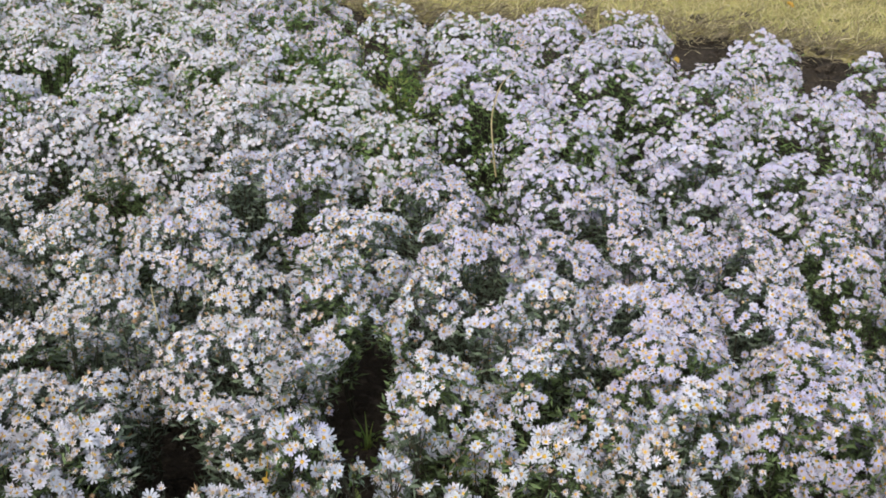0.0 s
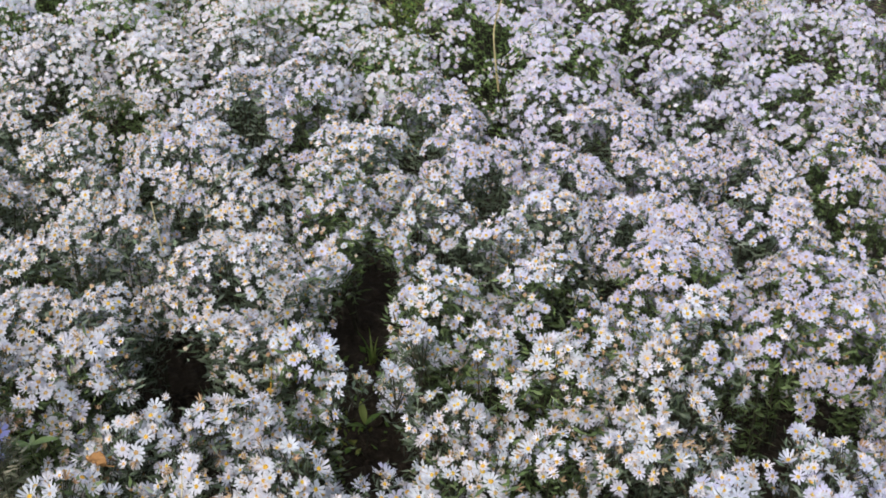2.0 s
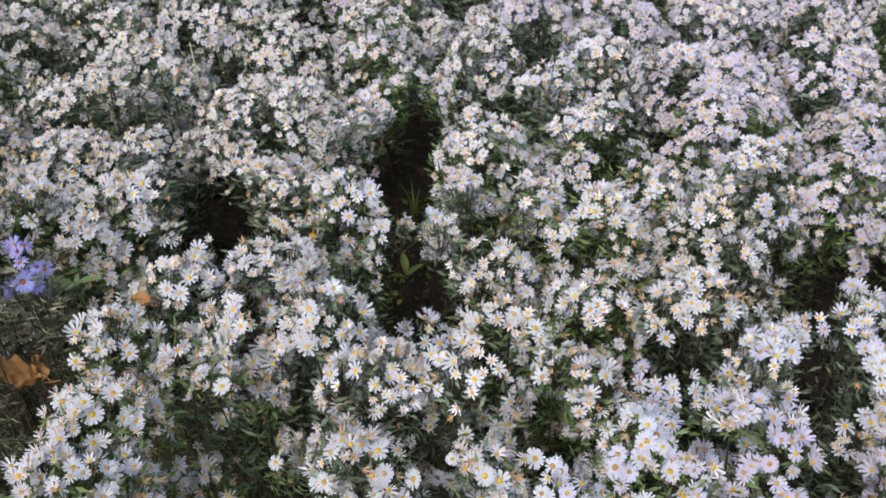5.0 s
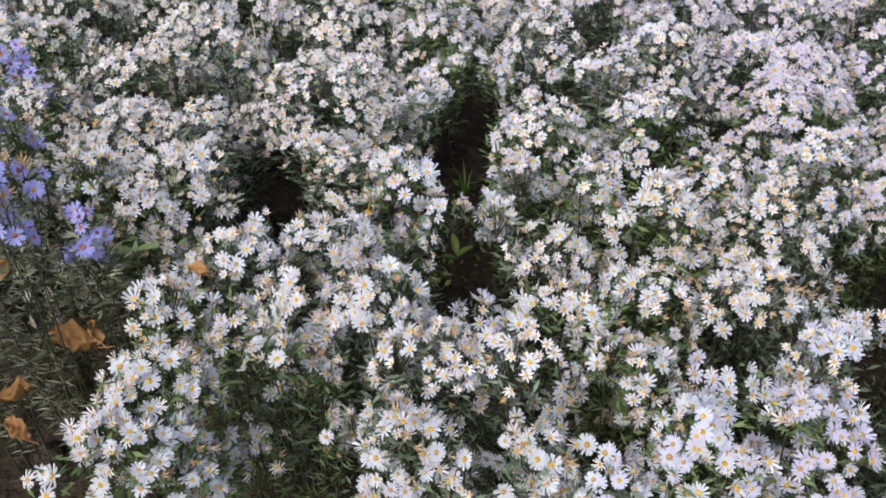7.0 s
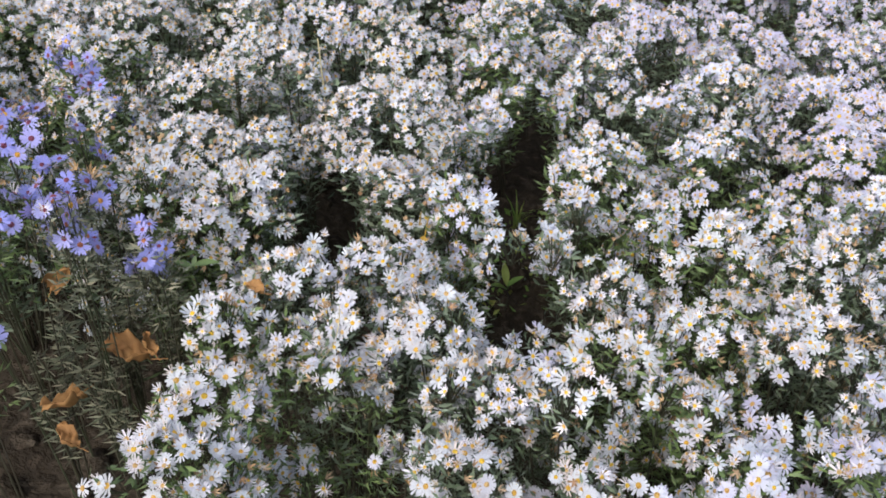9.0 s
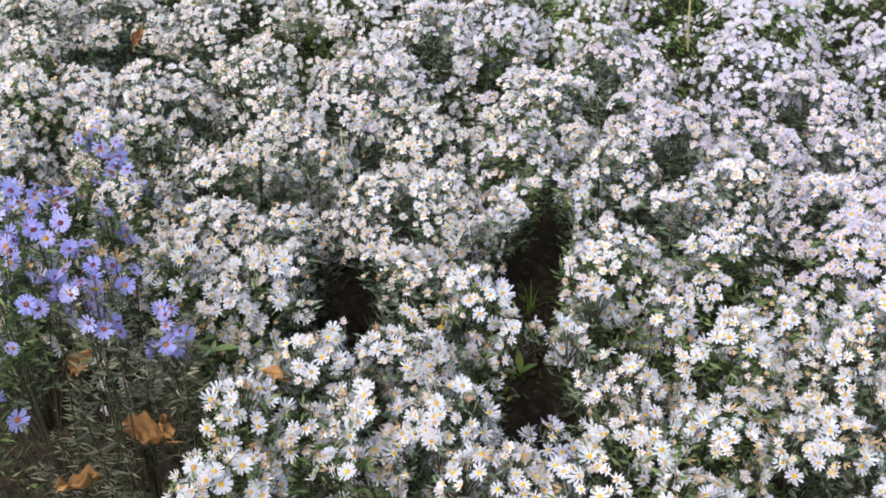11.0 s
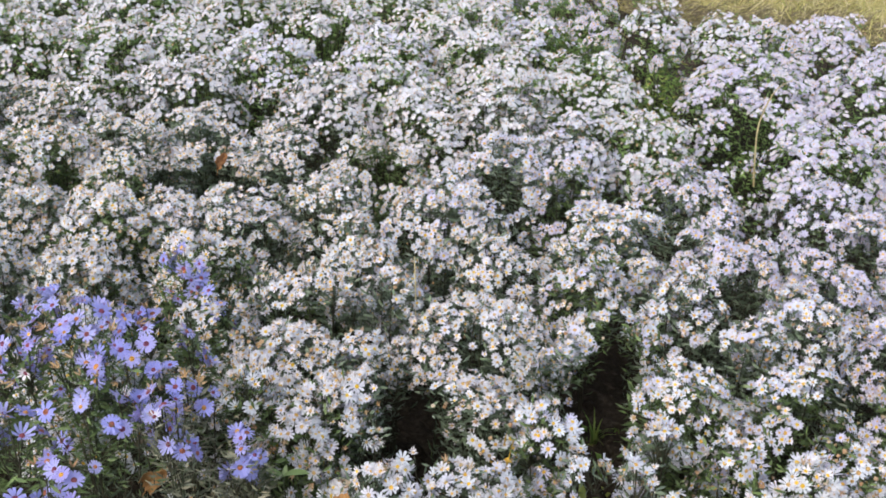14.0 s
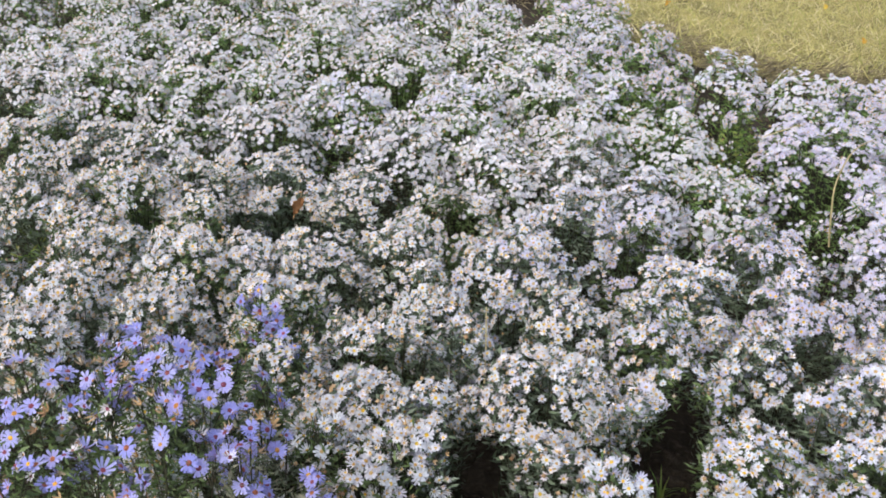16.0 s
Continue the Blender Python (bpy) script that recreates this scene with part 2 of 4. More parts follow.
OPEN = [flower_shape(17, 0.14, 0.06, 0.135, 1, 0.15), flower_shape(16, 0.05, 0.12, 0.14, 2, 0.25), flower_shape(18, 0.28, 0.05, 0.125, 3, 0.2), flower_shape(16, 0.5, 0.0, 0.135, 4, 0.35), flower_shape(15, 0.1, 0.18, 0.14, 5, 0.6)]
SIMPLE = [flower_shape(10, 0.14, 0.06, 0.20, 11, 0.2, False), flower_shape(9, 0.05, 0.12, 0.21, 12, 0.4, False), flower_shape(9, 0.40, 0.0, 0.21, 13, 0.6, False)]
TINY = [star_shape(8, 0.46, 0.18, 31), star_shape(7, 0.44, 0.05, 32), star_shape(7, 0.42, 0.42, 33)]
MIDDLE = [flower_shape(11, 0.14, 0.06, 0.175, 41, 0.25), flower_shape(10, 0.30, 0.05, 0.19, 42, 0.45), flower_shape(10, 0.05, 0.12, 0.185, 43, 0.4), flower_shape(9, 0.55, -0.05, 0.19, 44, 0.7)]
WITHERED = [flower_shape(13, 0.5, -0.05, 0.12, 21, 0.9)]
RAGGED = flower_shape(11, 0.4, -0.05, 0.18, 51, 0.8, False)
BUTTON, BUTTON_SIMPLE, BUTTON_FAR = dome_shape(8, 2, 0.29, 0.19), dome_shape(5, 1, 0.30, 0.22), dome_shape(3, 1, 0.32, 0.22)
PUFF, PUFF_FAR = flower_shape(5, 1.0, -0.15, 0.28, 61, 0.9, False), dome_shape(4, 1, 0.7, 0.9, 62, 0.2)
LEAVES = [folded_leaf(0.115, 0.25), folded_leaf(0.10, 0.5), folded_leaf(0.12, -0.1)]
LEAF_FAR = [leaf_shape(0.13, 0.3, 0, False), leaf_shape(0.12, 0.6, 0, False)]

BLOSSOM_MESH = {}
for tone, m in PETAL.items():
    BLOSSOM_MESH[tone] = [tri_mesh("blossom", [(*s, m)]) for s in OPEN]
    BLOSSOM_MESH[tone].append(tri_mesh("blossom", [(*WITHERED[0], AGED)]))
DISC_MESH, DISC_DARK_MESH = tri_mesh("disc", [(*BUTTON, DISC)]), tri_mesh("disc", [(*BUTTON, DISC_DARK)])


# ---- the ground: soil of the bed and the mown strip beyond it ----
def bed_edge(x):
    """Where the bed's soil meets the mown strip."""
    return 4.72 - 0.16 * max(-0.5, min(2.0, x)) + 0.7 * max(0.0, -0.5 - x) + 0.05 * math.sin(2.1 * x + 0.5) + 0.05 * math.sin(7 * x) + 0.03 * math.sin(17 * x + 1) + 0.02 * math.sin(41 * x)


def soil_height(x, y):
    p = Vector((x * 3.2, y * 3.2, 0.3))
    return 0.022 * noise.noise(p) + 0.014 * noise.noise(p * 3.7) + 0.006 * noise.noise(p * 11)


def ground_sheet():
    xs = np.concatenate([[-900, -200, -50, -15, -7], np.arange(-4.5, 3.01, 0.06), [5, 12, 50, 200, 900]])
    ys = np.concatenate([[-900, -200, -50, -12, -4, -1.5], np.arange(-0.6, 8.0, 0.06), [9, 14, 50, 200, 900]])
    bm = bmesh.new()
    grid = []
    for y in ys:
        row = []
        for x in xs:
            near = -4.6 < x < 3.1 and -0.7 < y < 7.7
            row.append(bm.verts.new((x, y, soil_height(x, y) * (1.0 if y < bed_edge(x) else 0.4) + (0.03 if y > bed_edge(x) + 0.03 else 0.0) if near else 0.0)))
        grid.append(row)
    for j in range(len(ys) - 1):
        for i in range(len(xs) - 1):
            f = bm.faces.new((grid[j][i], grid[j][i + 1], grid[j + 1][i + 1], grid[j + 1][i]))
            cx, cy = (xs[i] + xs[i + 1]) / 2, (ys[j] + ys[j + 1]) / 2
            f.material_index = 1 if cy > bed_edge(max(-4.5, min(3.0, cx))) or abs(cx) > 6 or cy < -1.6 else 0
            f.smooth = True
    me = bpy.data.meshes.new("ground")
    bm.to_mesh(me)
    bm.free()
    me.materials.append(SOIL)
    me.materials.append(TURF)
    return tagged(new("ground", me), "dark damp bed soil meeting a mown yellowed grass strip", "ground", kind="structure")


ground_sheet()


# ---- gaps between the plants ----
GAPS = []


def gap(x, y, rx, ry, turn, leafy=False):
    """An opening in the canopy; leafy: green shoots without blossoms stay in it."""
    GAPS.append((x, y, rx, ry, radians(turn), leafy))


gap(-0.12, 1.47, 0.028, 0.096, 6)
gap(-0.14, 1.37, 0.050, 0.106, 7)
gap(-0.09, 1.12, 0.048, 0.057, 6)
gap(-0.44, 1.28, 0.047, 0.125, 22)
gap(-0.41, 1.22, 0.015, 0.078, 21)
gap(-0.24, 0.82, 0.055, 0.082, 20, True)
gap(-0.64, 0.91, 0.136, 0.122, 39)
gap(-0.60, 0.74, 0.115, 0.155, 45)
gap(-0.64, 1.04, 0.105, 0.069, 36, True)
gap(0.45, 1.13, 0.022, 0.087, -23)
gap(0.43, 0.98, 0.020, 0.073, -26)
gap(-0.14, 2.02, 0.050, 0.043, 2)
gap(-0.07, 1.97, 0.044, 0.027, 0)
gap(-0.45, 2.01, 0.043, 0.031, 11)
gap(-0.68, 1.85, 0.028, 0.054, 19)
gap(-0.74, 2.09, 0.038, 0.065, 19, True)
gap(0.08, 2.36, 0.025, 0.068, -4)
gap(-0.70, 2.46, 0.027, 0.072, 15)
gap(-0.24, 2.18, 0.024, 0.041, 5)
gap(-0.83, 1.45, 0.040, 0.030, 29)
gap(-0.65, 1.43, 0.032, 0.028, 23)
gap(-0.22, 2.61, 0.021, 0.056, 4)
gap(-0.99, 2.95, 0.040, 0.078, 18, True)
gap(-1.52, 2.65, 0.039, 0.055, 30, True)
gap(-2.08, 2.79, 0.045, 0.054, 37, True)
gap(-1.45, 2.15, 0.041, 0.069, 34, True)
gap(-1.64, 1.77, 0.038, 0.035, 43, True)
gap(-1.54, 1.54, 0.053, 0.058, 45, True)
gap(-1.24, 1.84, 0.048, 0.026, 34, True)
gap(-0.94, 2.14, 0.050, 0.047, 23, True)
gap(-0.20, 2.93, 0.069, 0.118, 3, True)
gap(-0.50, 3.00, 0.039, 0.128, 9, True)
gap(-1.37, 2.89, 0.041, 0.061, 25, True)
gap(-0.16, 2.03, 0.044, 0.032, 6)
gap(-0.08, 1.97, 0.043, 0.023, 4)
gap(0.02, 2.22, 0.026, 0.048, 1)
gap(0.09, 2.40, 0.020, 0.049, -1)
gap(0.41, 2.24, 0.030, 0.040, -10)
gap(0.38, 2.33, 0.031, 0.024, -8)
gap(0.48, 1.78, 0.038, 0.037, -14)
gap(0.66, 2.45, 0.027, 0.047, -15)
gap(0.27, 2.68, 0.017, 0.059, -5)
gap(0.78, 1.84, 0.028, 0.013, -23)
gap(0.54, 2.05, 0.017, 0.038, -14, True)
gap(-0.69, 1.88, 0.024, 0.049, 23)
gap(-0.71, 2.47, 0.020, 0.068, 18)
gap(-0.78, 2.08, 0.024, 0.063, 23, True)
gap(-0.91, 2.07, 0.061, 0.047, 26, True)
gap(0.05, 1.59, 0.023, 0.026, 0, True)
gap(0.94, 2.34, 0.020, 0.037, -22)
gap(0.29, 2.37, 0.050, 0.022, -6)
gap(0.56, 1.86, 0.032, 0.020, -16)
gap(0.52, 1.27, 0.027, 0.051, -22)
gap(-0.17, 1.62, 0.028, 0.033, 8, True)
gap(-0.48, 1.98, 0.035, 0.024, 16)
gap(-0.17, 2.91, 0.053, 0.103, 4, True)
gap(-0.44, 2.94, 0.046, 0.141, 10, True)
gap(-0.33, 2.01, 0.028, 0.019, 11)
gap(0.81, 2.43, 0.040, 0.023, -18)
gap(0.04, 1.63, 0.045, 0.046, -1, True)
gap(0.09, 1.57, 0.013, 0.019, -3)
gap(0.21, 1.41, 0.032, 0.044, -9, True)
gap(0.02, 1.26, 0.041, 0.032, -0)
gap(0.26, 0.99, 0.037, 0.038, -16, True)
gap(0.12, 0.83, 0.020, 0.024, -8)
gap(0.13, 1.11, 0.015, 0.022, -7)
gap(0.22, 1.79, 0.024, 0.018, -7)
gap(0.46, 1.77, 0.042, 0.032, -15)
gap(-0.23, 1.39, 0.029, 0.057, 11, True)
gap(-0.59, 1.47, 0.059, 0.031, 24)
gap(-0.71, 1.55, 0.033, 0.012, 27)
gap(-0.82, 1.49, 0.033, 0.052, 31)
gap(-0.35, 1.22, 0.042, 0.024, 18)
gap(-0.30, 0.78, 0.030, 0.056, 25)
gap(-0.24, 0.78, 0.020, 0.047, 21)
gap(0.42, 1.13, 0.018, 0.076, -22)
gap(0.44, 1.26, 0.013, 0.025, -20)
gap(-0.05, 0.79, 0.026, 0.019, 5, True)
gap(0.35, 1.15, 0.032, 0.029, -18, True)
gap(0.26, 1.34, 0.018, 0.022, -12)
gap(-0.59, 1.09, 0.025, 0.031, 32)
gap(0.04, 0.95, 0.011, 0.017, -2)
gap(0.11, 0.88, 0.012, 0.015, -7)
gap(0.17, 0.98, 0.013, 0.014, -10)
gap(0.45, 1.10, 0.033, 0.066, -22)
gap(0.43, 0.94, 0.026, 0.090, -25)
gap(-0.55, 0.94, 0.017, 0.035, 36)
gap(0.03, 1.36, 0.018, 0.032, 1, True)
gap(0.47, 1.77, 0.036, 0.039, -14)


LOW = []


def low_gap(x, y, rx, ry, turn, top=0.27):
    """Where bare soil runs on below the canopy: no leaves lower than top."""
    LOW.append((x, y, rx, ry, radians(turn), top))


low_gap(-0.14, 1.50, 0.073, 0.056, 7, 0.08)
low_gap(-0.13, 1.42, 0.069, 0.053, 6, 0.15)
low_gap(-0.12, 1.35, 0.065, 0.049, 6, 0.22)
low_gap(-0.11, 1.28, 0.061, 0.047, 6, 0.29)
low_gap(-0.10, 1.20, 0.057, 0.044, 6, 0.36)
low_gap(-0.09, 1.13, 0.053, 0.040, 6, 0.43)
low_gap(-0.08, 1.06, 0.049, 0.038, 6, 0.50)
low_gap(-0.19, 2.00, 0.038, 0.105, 6, 0.08)
low_gap(-0.18, 1.89, 0.036, 0.098, 6, 0.15)
low_gap(-0.16, 1.79, 0.034, 0.093, 6, 0.22)
low_gap(-0.15, 1.69, 0.032, 0.087, 6, 0.29)
low_gap(-0.14, 1.59, 0.030, 0.081, 6, 0.36)
low_gap(-0.13, 1.49, 0.028, 0.076, 6, 0.43)
low_gap(-0.11, 1.39, 0.026, 0.070, 6, 0.50)
low_gap(-0.21, 1.82, 0.065, 0.111, 8, 0.08)
low_gap(-0.19, 1.73, 0.061, 0.105, 8, 0.15)
low_gap(-0.18, 1.64, 0.058, 0.099, 8, 0.22)
low_gap(-0.17, 1.55, 0.054, 0.092, 7, 0.29)
low_gap(-0.15, 1.46, 0.051, 0.087, 7, 0.36)
low_gap(-0.14, 1.37, 0.047, 0.080, 7, 0.43)
low_gap(-0.12, 1.28, 0.044, 0.074, 7, 0.50)
low_gap(-0.55, 1.68, 0.043, 0.098, 20, 0.08)
low_gap(-0.52, 1.60, 0.041, 0.093, 20, 0.15)
low_gap(-0.49, 1.51, 0.039, 0.088, 20, 0.22)
low_gap(-0.46, 1.43, 0.036, 0.082, 20, 0.29)
low_gap(-0.42, 1.35, 0.034, 0.077, 20, 0.36)
low_gap(-0.39, 1.26, 0.032, 0.071, 20, 0.43)
low_gap(-0.36, 1.18, 0.029, 0.066, 20, 0.50)
low_gap(0.60, 1.37, 0.05, 0.28, -24)
low_gap(-0.72, 1.02, 0.18, 0.28, 40, 0.16)


def bare_below(x, y):
    """The height up to which each place is kept free of leaves."""
    top = np.full(len(x), -1.0)
    for gx, gy, rx, ry, a, height in LOW:
        dx, dy = x - gx, y - gy
        u, v = dx * math.cos(a) + dy * math.sin(a), -dx * math.sin(a) + dy * math.cos(a)
        top = np.where((u / rx) ** 2 + (v / ry) ** 2 < 1, np.maximum(top, height), top)
    return top


def in_gap(x, y):
    """For arrays of places: 0 outside, 1 in a leafy opening, 2 in a bare one."""
    worst = np.zeros(len(x), dtype=int)
    for gx, gy, rx, ry, a, leafy in GAPS:
        dx, dy = x - gx, y - gy
        u, v = dx * math.cos(a) + dy * math.sin(a), -dx * math.sin(a) + dy * math.cos(a)
        worst = np.maximum(worst, np.where((u / rx) ** 2 + (v / ry) ** 2 < 1, 1 if leafy else 2, 0))
    return worst


# ---- aster plants ----
PLACED = []
COUNT = [0]
FAR = []


def add_lots(name, lots, root, x, y, label=""):
    """A part of a plant, or, for the far and unseen bed, more of its one mesh."""
    if root is None:
        FAR.extend((v + np.array((x, y, 0.0)), f, m) for v, f, m in lots if len(v))
        return
    me = tri_mesh(name, lots)
    if me:
        part(name, me, root, label, "stuff")


def aster(x, y, r, h, tone="white", leaf="grey", density=510.0, level=1, size=0.0118, heads=(16, 23), spread=0.042, aged=0.2,
          spent=0.12, label="", category="aster", group="", leaves=62, gaps=True, name="aster_plant", dark=False, sides=0.40, leafy_top=0.62, leaf_size=1.0, joined=False, leaf_from=0.12, ry=None, turn=0.0, uneven=0.013):
    """A domed clump of shoots on one root: stems, narrow leaves, and rounded sprays of daisy heads at the tips.
    level: how finely the heads are made, 3 (each a part of its own) down to 0 (far)."""
    near = level >= 2
    COUNT[0] += 1
    rng = np.random.default_rng(1000 + COUNT[0])
    ry = ry or r
    n = max(4, int(density * math.pi * r * ry))
    rho = ((np.arange(n) + rng.uniform(0.1, 0.9, n)) / n) ** 0.42
    ang = np.arange(n) * 2.39996 + rng.uniform(0, 6.28) + rng.normal(0, 0.25, n)
    ex, ey = rho * r * np.cos(ang), rho * ry * np.sin(ang)
    ct, st = math.cos(radians(turn)), math.sin(radians(turn))
    ox, oy = ct * ex - st * ey, st * ex + ct * ey
    tz = h * (1 - sides * rho ** 3.2 * rng.uniform(0.6, 1.4, n)) + rng.normal(0, uneven, n)
    kinds = in_gap(x + ox, y + oy) if gaps else np.zeros(n, dtype=int)
    keep = (kinds < 2) & (tz > bare_below(x + ox, y + oy)) if gaps else kinds < 2
    ox, oy, tz, kinds, rho, ang = ox[keep], oy[keep], tz[keep], kinds[keep], rho[keep], ang[keep]
    n = len(ox)
    if n == 0:
        return None
    tz = np.where(kinds == 1, tz * rng.uniform(0.62, 0.9, n), tz)
    root = None
    if not joined:
        root = new(name)
        root.location = (x, y, 0)
    tip = np.stack([ox, oy, tz], 1)
    lean = np.stack([np.cos(ang + radians(turn)), np.sin(ang + radians(turn)), np.zeros(n)], 1) * (sides * 3.2 * rho ** 2.2 * h / max(r, ry, 0.06))[:, None]
    axis = np.array((0.0, 0.0, 1.0)) + 0.55 * lean + rng.normal(0, 0.12, (n, 3))
    axis /= np.linalg.norm(axis, axis=1, keepdims=True)
    foot = np.stack([ox * 0.15, oy * 0.15, np.full(n, -0.02)], 1) + rng.normal(0, 0.006, (n, 3)) * (1, 1, 0)
    knee = foot * 0.45 + tip * 0.55 + np.stack([-ox * 0.12, -oy * 0.12, np.full(n, 0.03)], 1) + rng.normal(0, 0.008, (n, 3))
    u = np.linspace(0, 1, 5)[None, :, None]
    paths = (1 - u) ** 2 * foot[:, None] + 2 * u * (1 - u) * knee[:, None] + u ** 2 * tip[:, None]
    if gaps:
        low = paths[:, 1:4].reshape(-1, 3)
        free = (low[:, 2] > bare_below(x + low[:, 0], y + low[:, 1])).reshape(n, 3).all(1) & (in_gap(x + low[:, 0], y + low[:, 1]).reshape(n, 3) < 2).all(1)
    else:
        free = np.ones(n, dtype=bool)
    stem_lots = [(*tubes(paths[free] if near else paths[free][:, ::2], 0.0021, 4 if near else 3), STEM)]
    # leaves along the stems
    m = leaves if level else leaves * 40 // 100 if density > 100 else 26
    t = rng.uniform(leaf_from, 0.99, (n, m)) ** leafy_top
    tt = t[..., None]
    on = (1 - tt) ** 2 * foot[:, None] + 2 * tt * (1 - tt) * knee[:, None] + tt ** 2 * tip[:, None]
    on = on.reshape(-1, 3)
    a = rng.uniform(0, 2 * math.pi, len(on))
    twig = 0.035 * np.sqrt(rng.uniform(0, 1, len(on)))
    on = on + np.stack([np.cos(a) * twig, np.sin(a) * twig, twig * 0.3 - 0.012], 1)
    a = a + rng.normal(0, 0.7, len(on))
    rise = rng.uniform(-0.15, 1.0, len(on))
    way = np.stack([np.cos(a), np.sin(a), rise], 1)
    length = leaf_size * rng.uniform(0.012, 0.026, len(on)) * (1.2 - 0.4 * t.ravel())
    shapes = LEAVES if level == 3 else LEAF_FAR
    pick = rng.integers(0, len(shapes), len(on))
    rot = turns(way, rng.uniform(-0.6, 0.6, len(on)) + math.pi, length)
    clear = in_gap(x + on[:, 0], y + on[:, 1]) < 2 if gaps else np.ones(len(on), dtype=bool)
    clear &= on[:, 2] > bare_below(x + on[:, 0], y + on[:, 1])
    leaf_lots = [(*stamp(s, rot[clear & (pick == i)], on[clear & (pick == i)]), LEAF[leaf]) for i, s in enumerate(shapes)]
    # blossoms in sprays
    k = rng.integers(heads[0], heads[1] + 1, n)
    k[tz < 0.60 * h] = 0
    k[kinds == 1] = np.where(rng.random((kinds == 1).sum()) < 0.35, 5, 0)
    of = np.repeat(np.arange(n), k)
    b = len(of)
    if b:
        wide = spread * rng.uniform(0.75, 1.2, n)
        rr, aa = np.sqrt(rng.uniform(0.01, 1, b)), rng.uniform(0, 2 * math.pi, b)
        plane = turns(axis, rng.uniform(0, 6.28, n), np.ones(n))[of]
        dip = -0.55 * rr * rr + rng.normal(0, 0.10, b) + 0.2
        flat = np.stack([rr * np.cos(aa), rr * np.sin(aa), dip], 1) * wide[of][:, None]
        off = np.einsum("nij,nj->ni", plane, flat)
        head = tip[of] + off
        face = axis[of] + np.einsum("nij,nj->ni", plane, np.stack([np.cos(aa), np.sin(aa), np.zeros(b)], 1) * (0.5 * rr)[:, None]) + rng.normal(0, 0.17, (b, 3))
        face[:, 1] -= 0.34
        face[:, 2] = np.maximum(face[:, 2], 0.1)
        if gaps:
            open_air = (in_gap(x + head[:, 0], y + head[:, 1]) < 2) & (head[:, 2] > bare_below(x + head[:, 0], y + head[:, 1]))
            of, off, head, face = of[open_air], off[open_air], head[open_air], face[open_air]
            b = len(of)
        fork = paths[:, 3][of] * 0.55 + tip[of] * 0.45
        mid = (fork + head) / 2 + off * (0.25, 0.25, -0.2)
        if level > 1:
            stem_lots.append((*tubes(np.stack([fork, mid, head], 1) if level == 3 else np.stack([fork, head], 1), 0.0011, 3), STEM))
        # small leaves below the heads
        q = (1, 2, 3, 4)[level]
        bl = np.repeat(mid * 0.6 + head * 0.4, q, 0) + rng.normal(0, 0.008, (b * q, 3))
        bw = np.stack([rng.normal(0, 1, b * q), rng.normal(0, 1, b * q), rng.uniform(0, 1, b * q)], 1)
        leaf_lots.append((*stamp(LEAF_FAR[0], turns(bw, rng.uniform(0, 6, b * q), rng.uniform(0.010, 0.022, b * q)), bl), LEAF[leaf]))
        state = rng.random(b)
        is_spent, is_aged = state < spent, (state >= spent) & (state < spent + aged)
        fresh = ~(is_spent | is_aged)
        scale = size * rng.uniform(0.70, 1.16, b)
        scale[is_aged] *= 0.85
        spin = rng.uniform(0, 2 * math.pi, b)
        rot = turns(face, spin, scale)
        if level == 3 and not joined:
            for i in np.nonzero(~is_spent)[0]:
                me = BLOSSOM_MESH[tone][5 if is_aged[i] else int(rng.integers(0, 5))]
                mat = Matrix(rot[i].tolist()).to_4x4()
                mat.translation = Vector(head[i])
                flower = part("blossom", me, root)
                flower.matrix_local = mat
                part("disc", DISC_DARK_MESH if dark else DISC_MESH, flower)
        else:
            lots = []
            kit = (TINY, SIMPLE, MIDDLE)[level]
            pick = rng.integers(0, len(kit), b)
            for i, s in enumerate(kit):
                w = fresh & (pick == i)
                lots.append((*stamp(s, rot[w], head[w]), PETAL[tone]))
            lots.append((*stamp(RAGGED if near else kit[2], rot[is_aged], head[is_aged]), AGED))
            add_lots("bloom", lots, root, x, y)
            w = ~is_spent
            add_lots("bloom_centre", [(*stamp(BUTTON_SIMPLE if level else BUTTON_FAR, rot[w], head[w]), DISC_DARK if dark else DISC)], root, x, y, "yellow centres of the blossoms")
        w = is_spent
        add_lots("withered_bloom", [(*stamp(PUFF if near else PUFF_FAR, turns(face[w], spin[w], size * rng.uniform(0.5, 0.75, w.sum())), head[w]), SPENT)], root, x, y, "tan withered seed heads")
    add_lots("stalkwork", stem_lots, root, x, y)
    add_lots("foliage", leaf_lots, root, x, y, "narrow grey-green leaves")
    PLACED.append((x, y, (r * ry) ** 0.5))
    return tagged(root, label, category, group) if root else None


LABELS = {
    "white": "aster clump with white yellow-centred daisy blossoms, grey-green leaves",
    "lilac": "aster clump with pale lilac daisy blossoms over grey-green leaves",
    "cream": "aster clump with white and withering tan blossoms in full bloom",
}


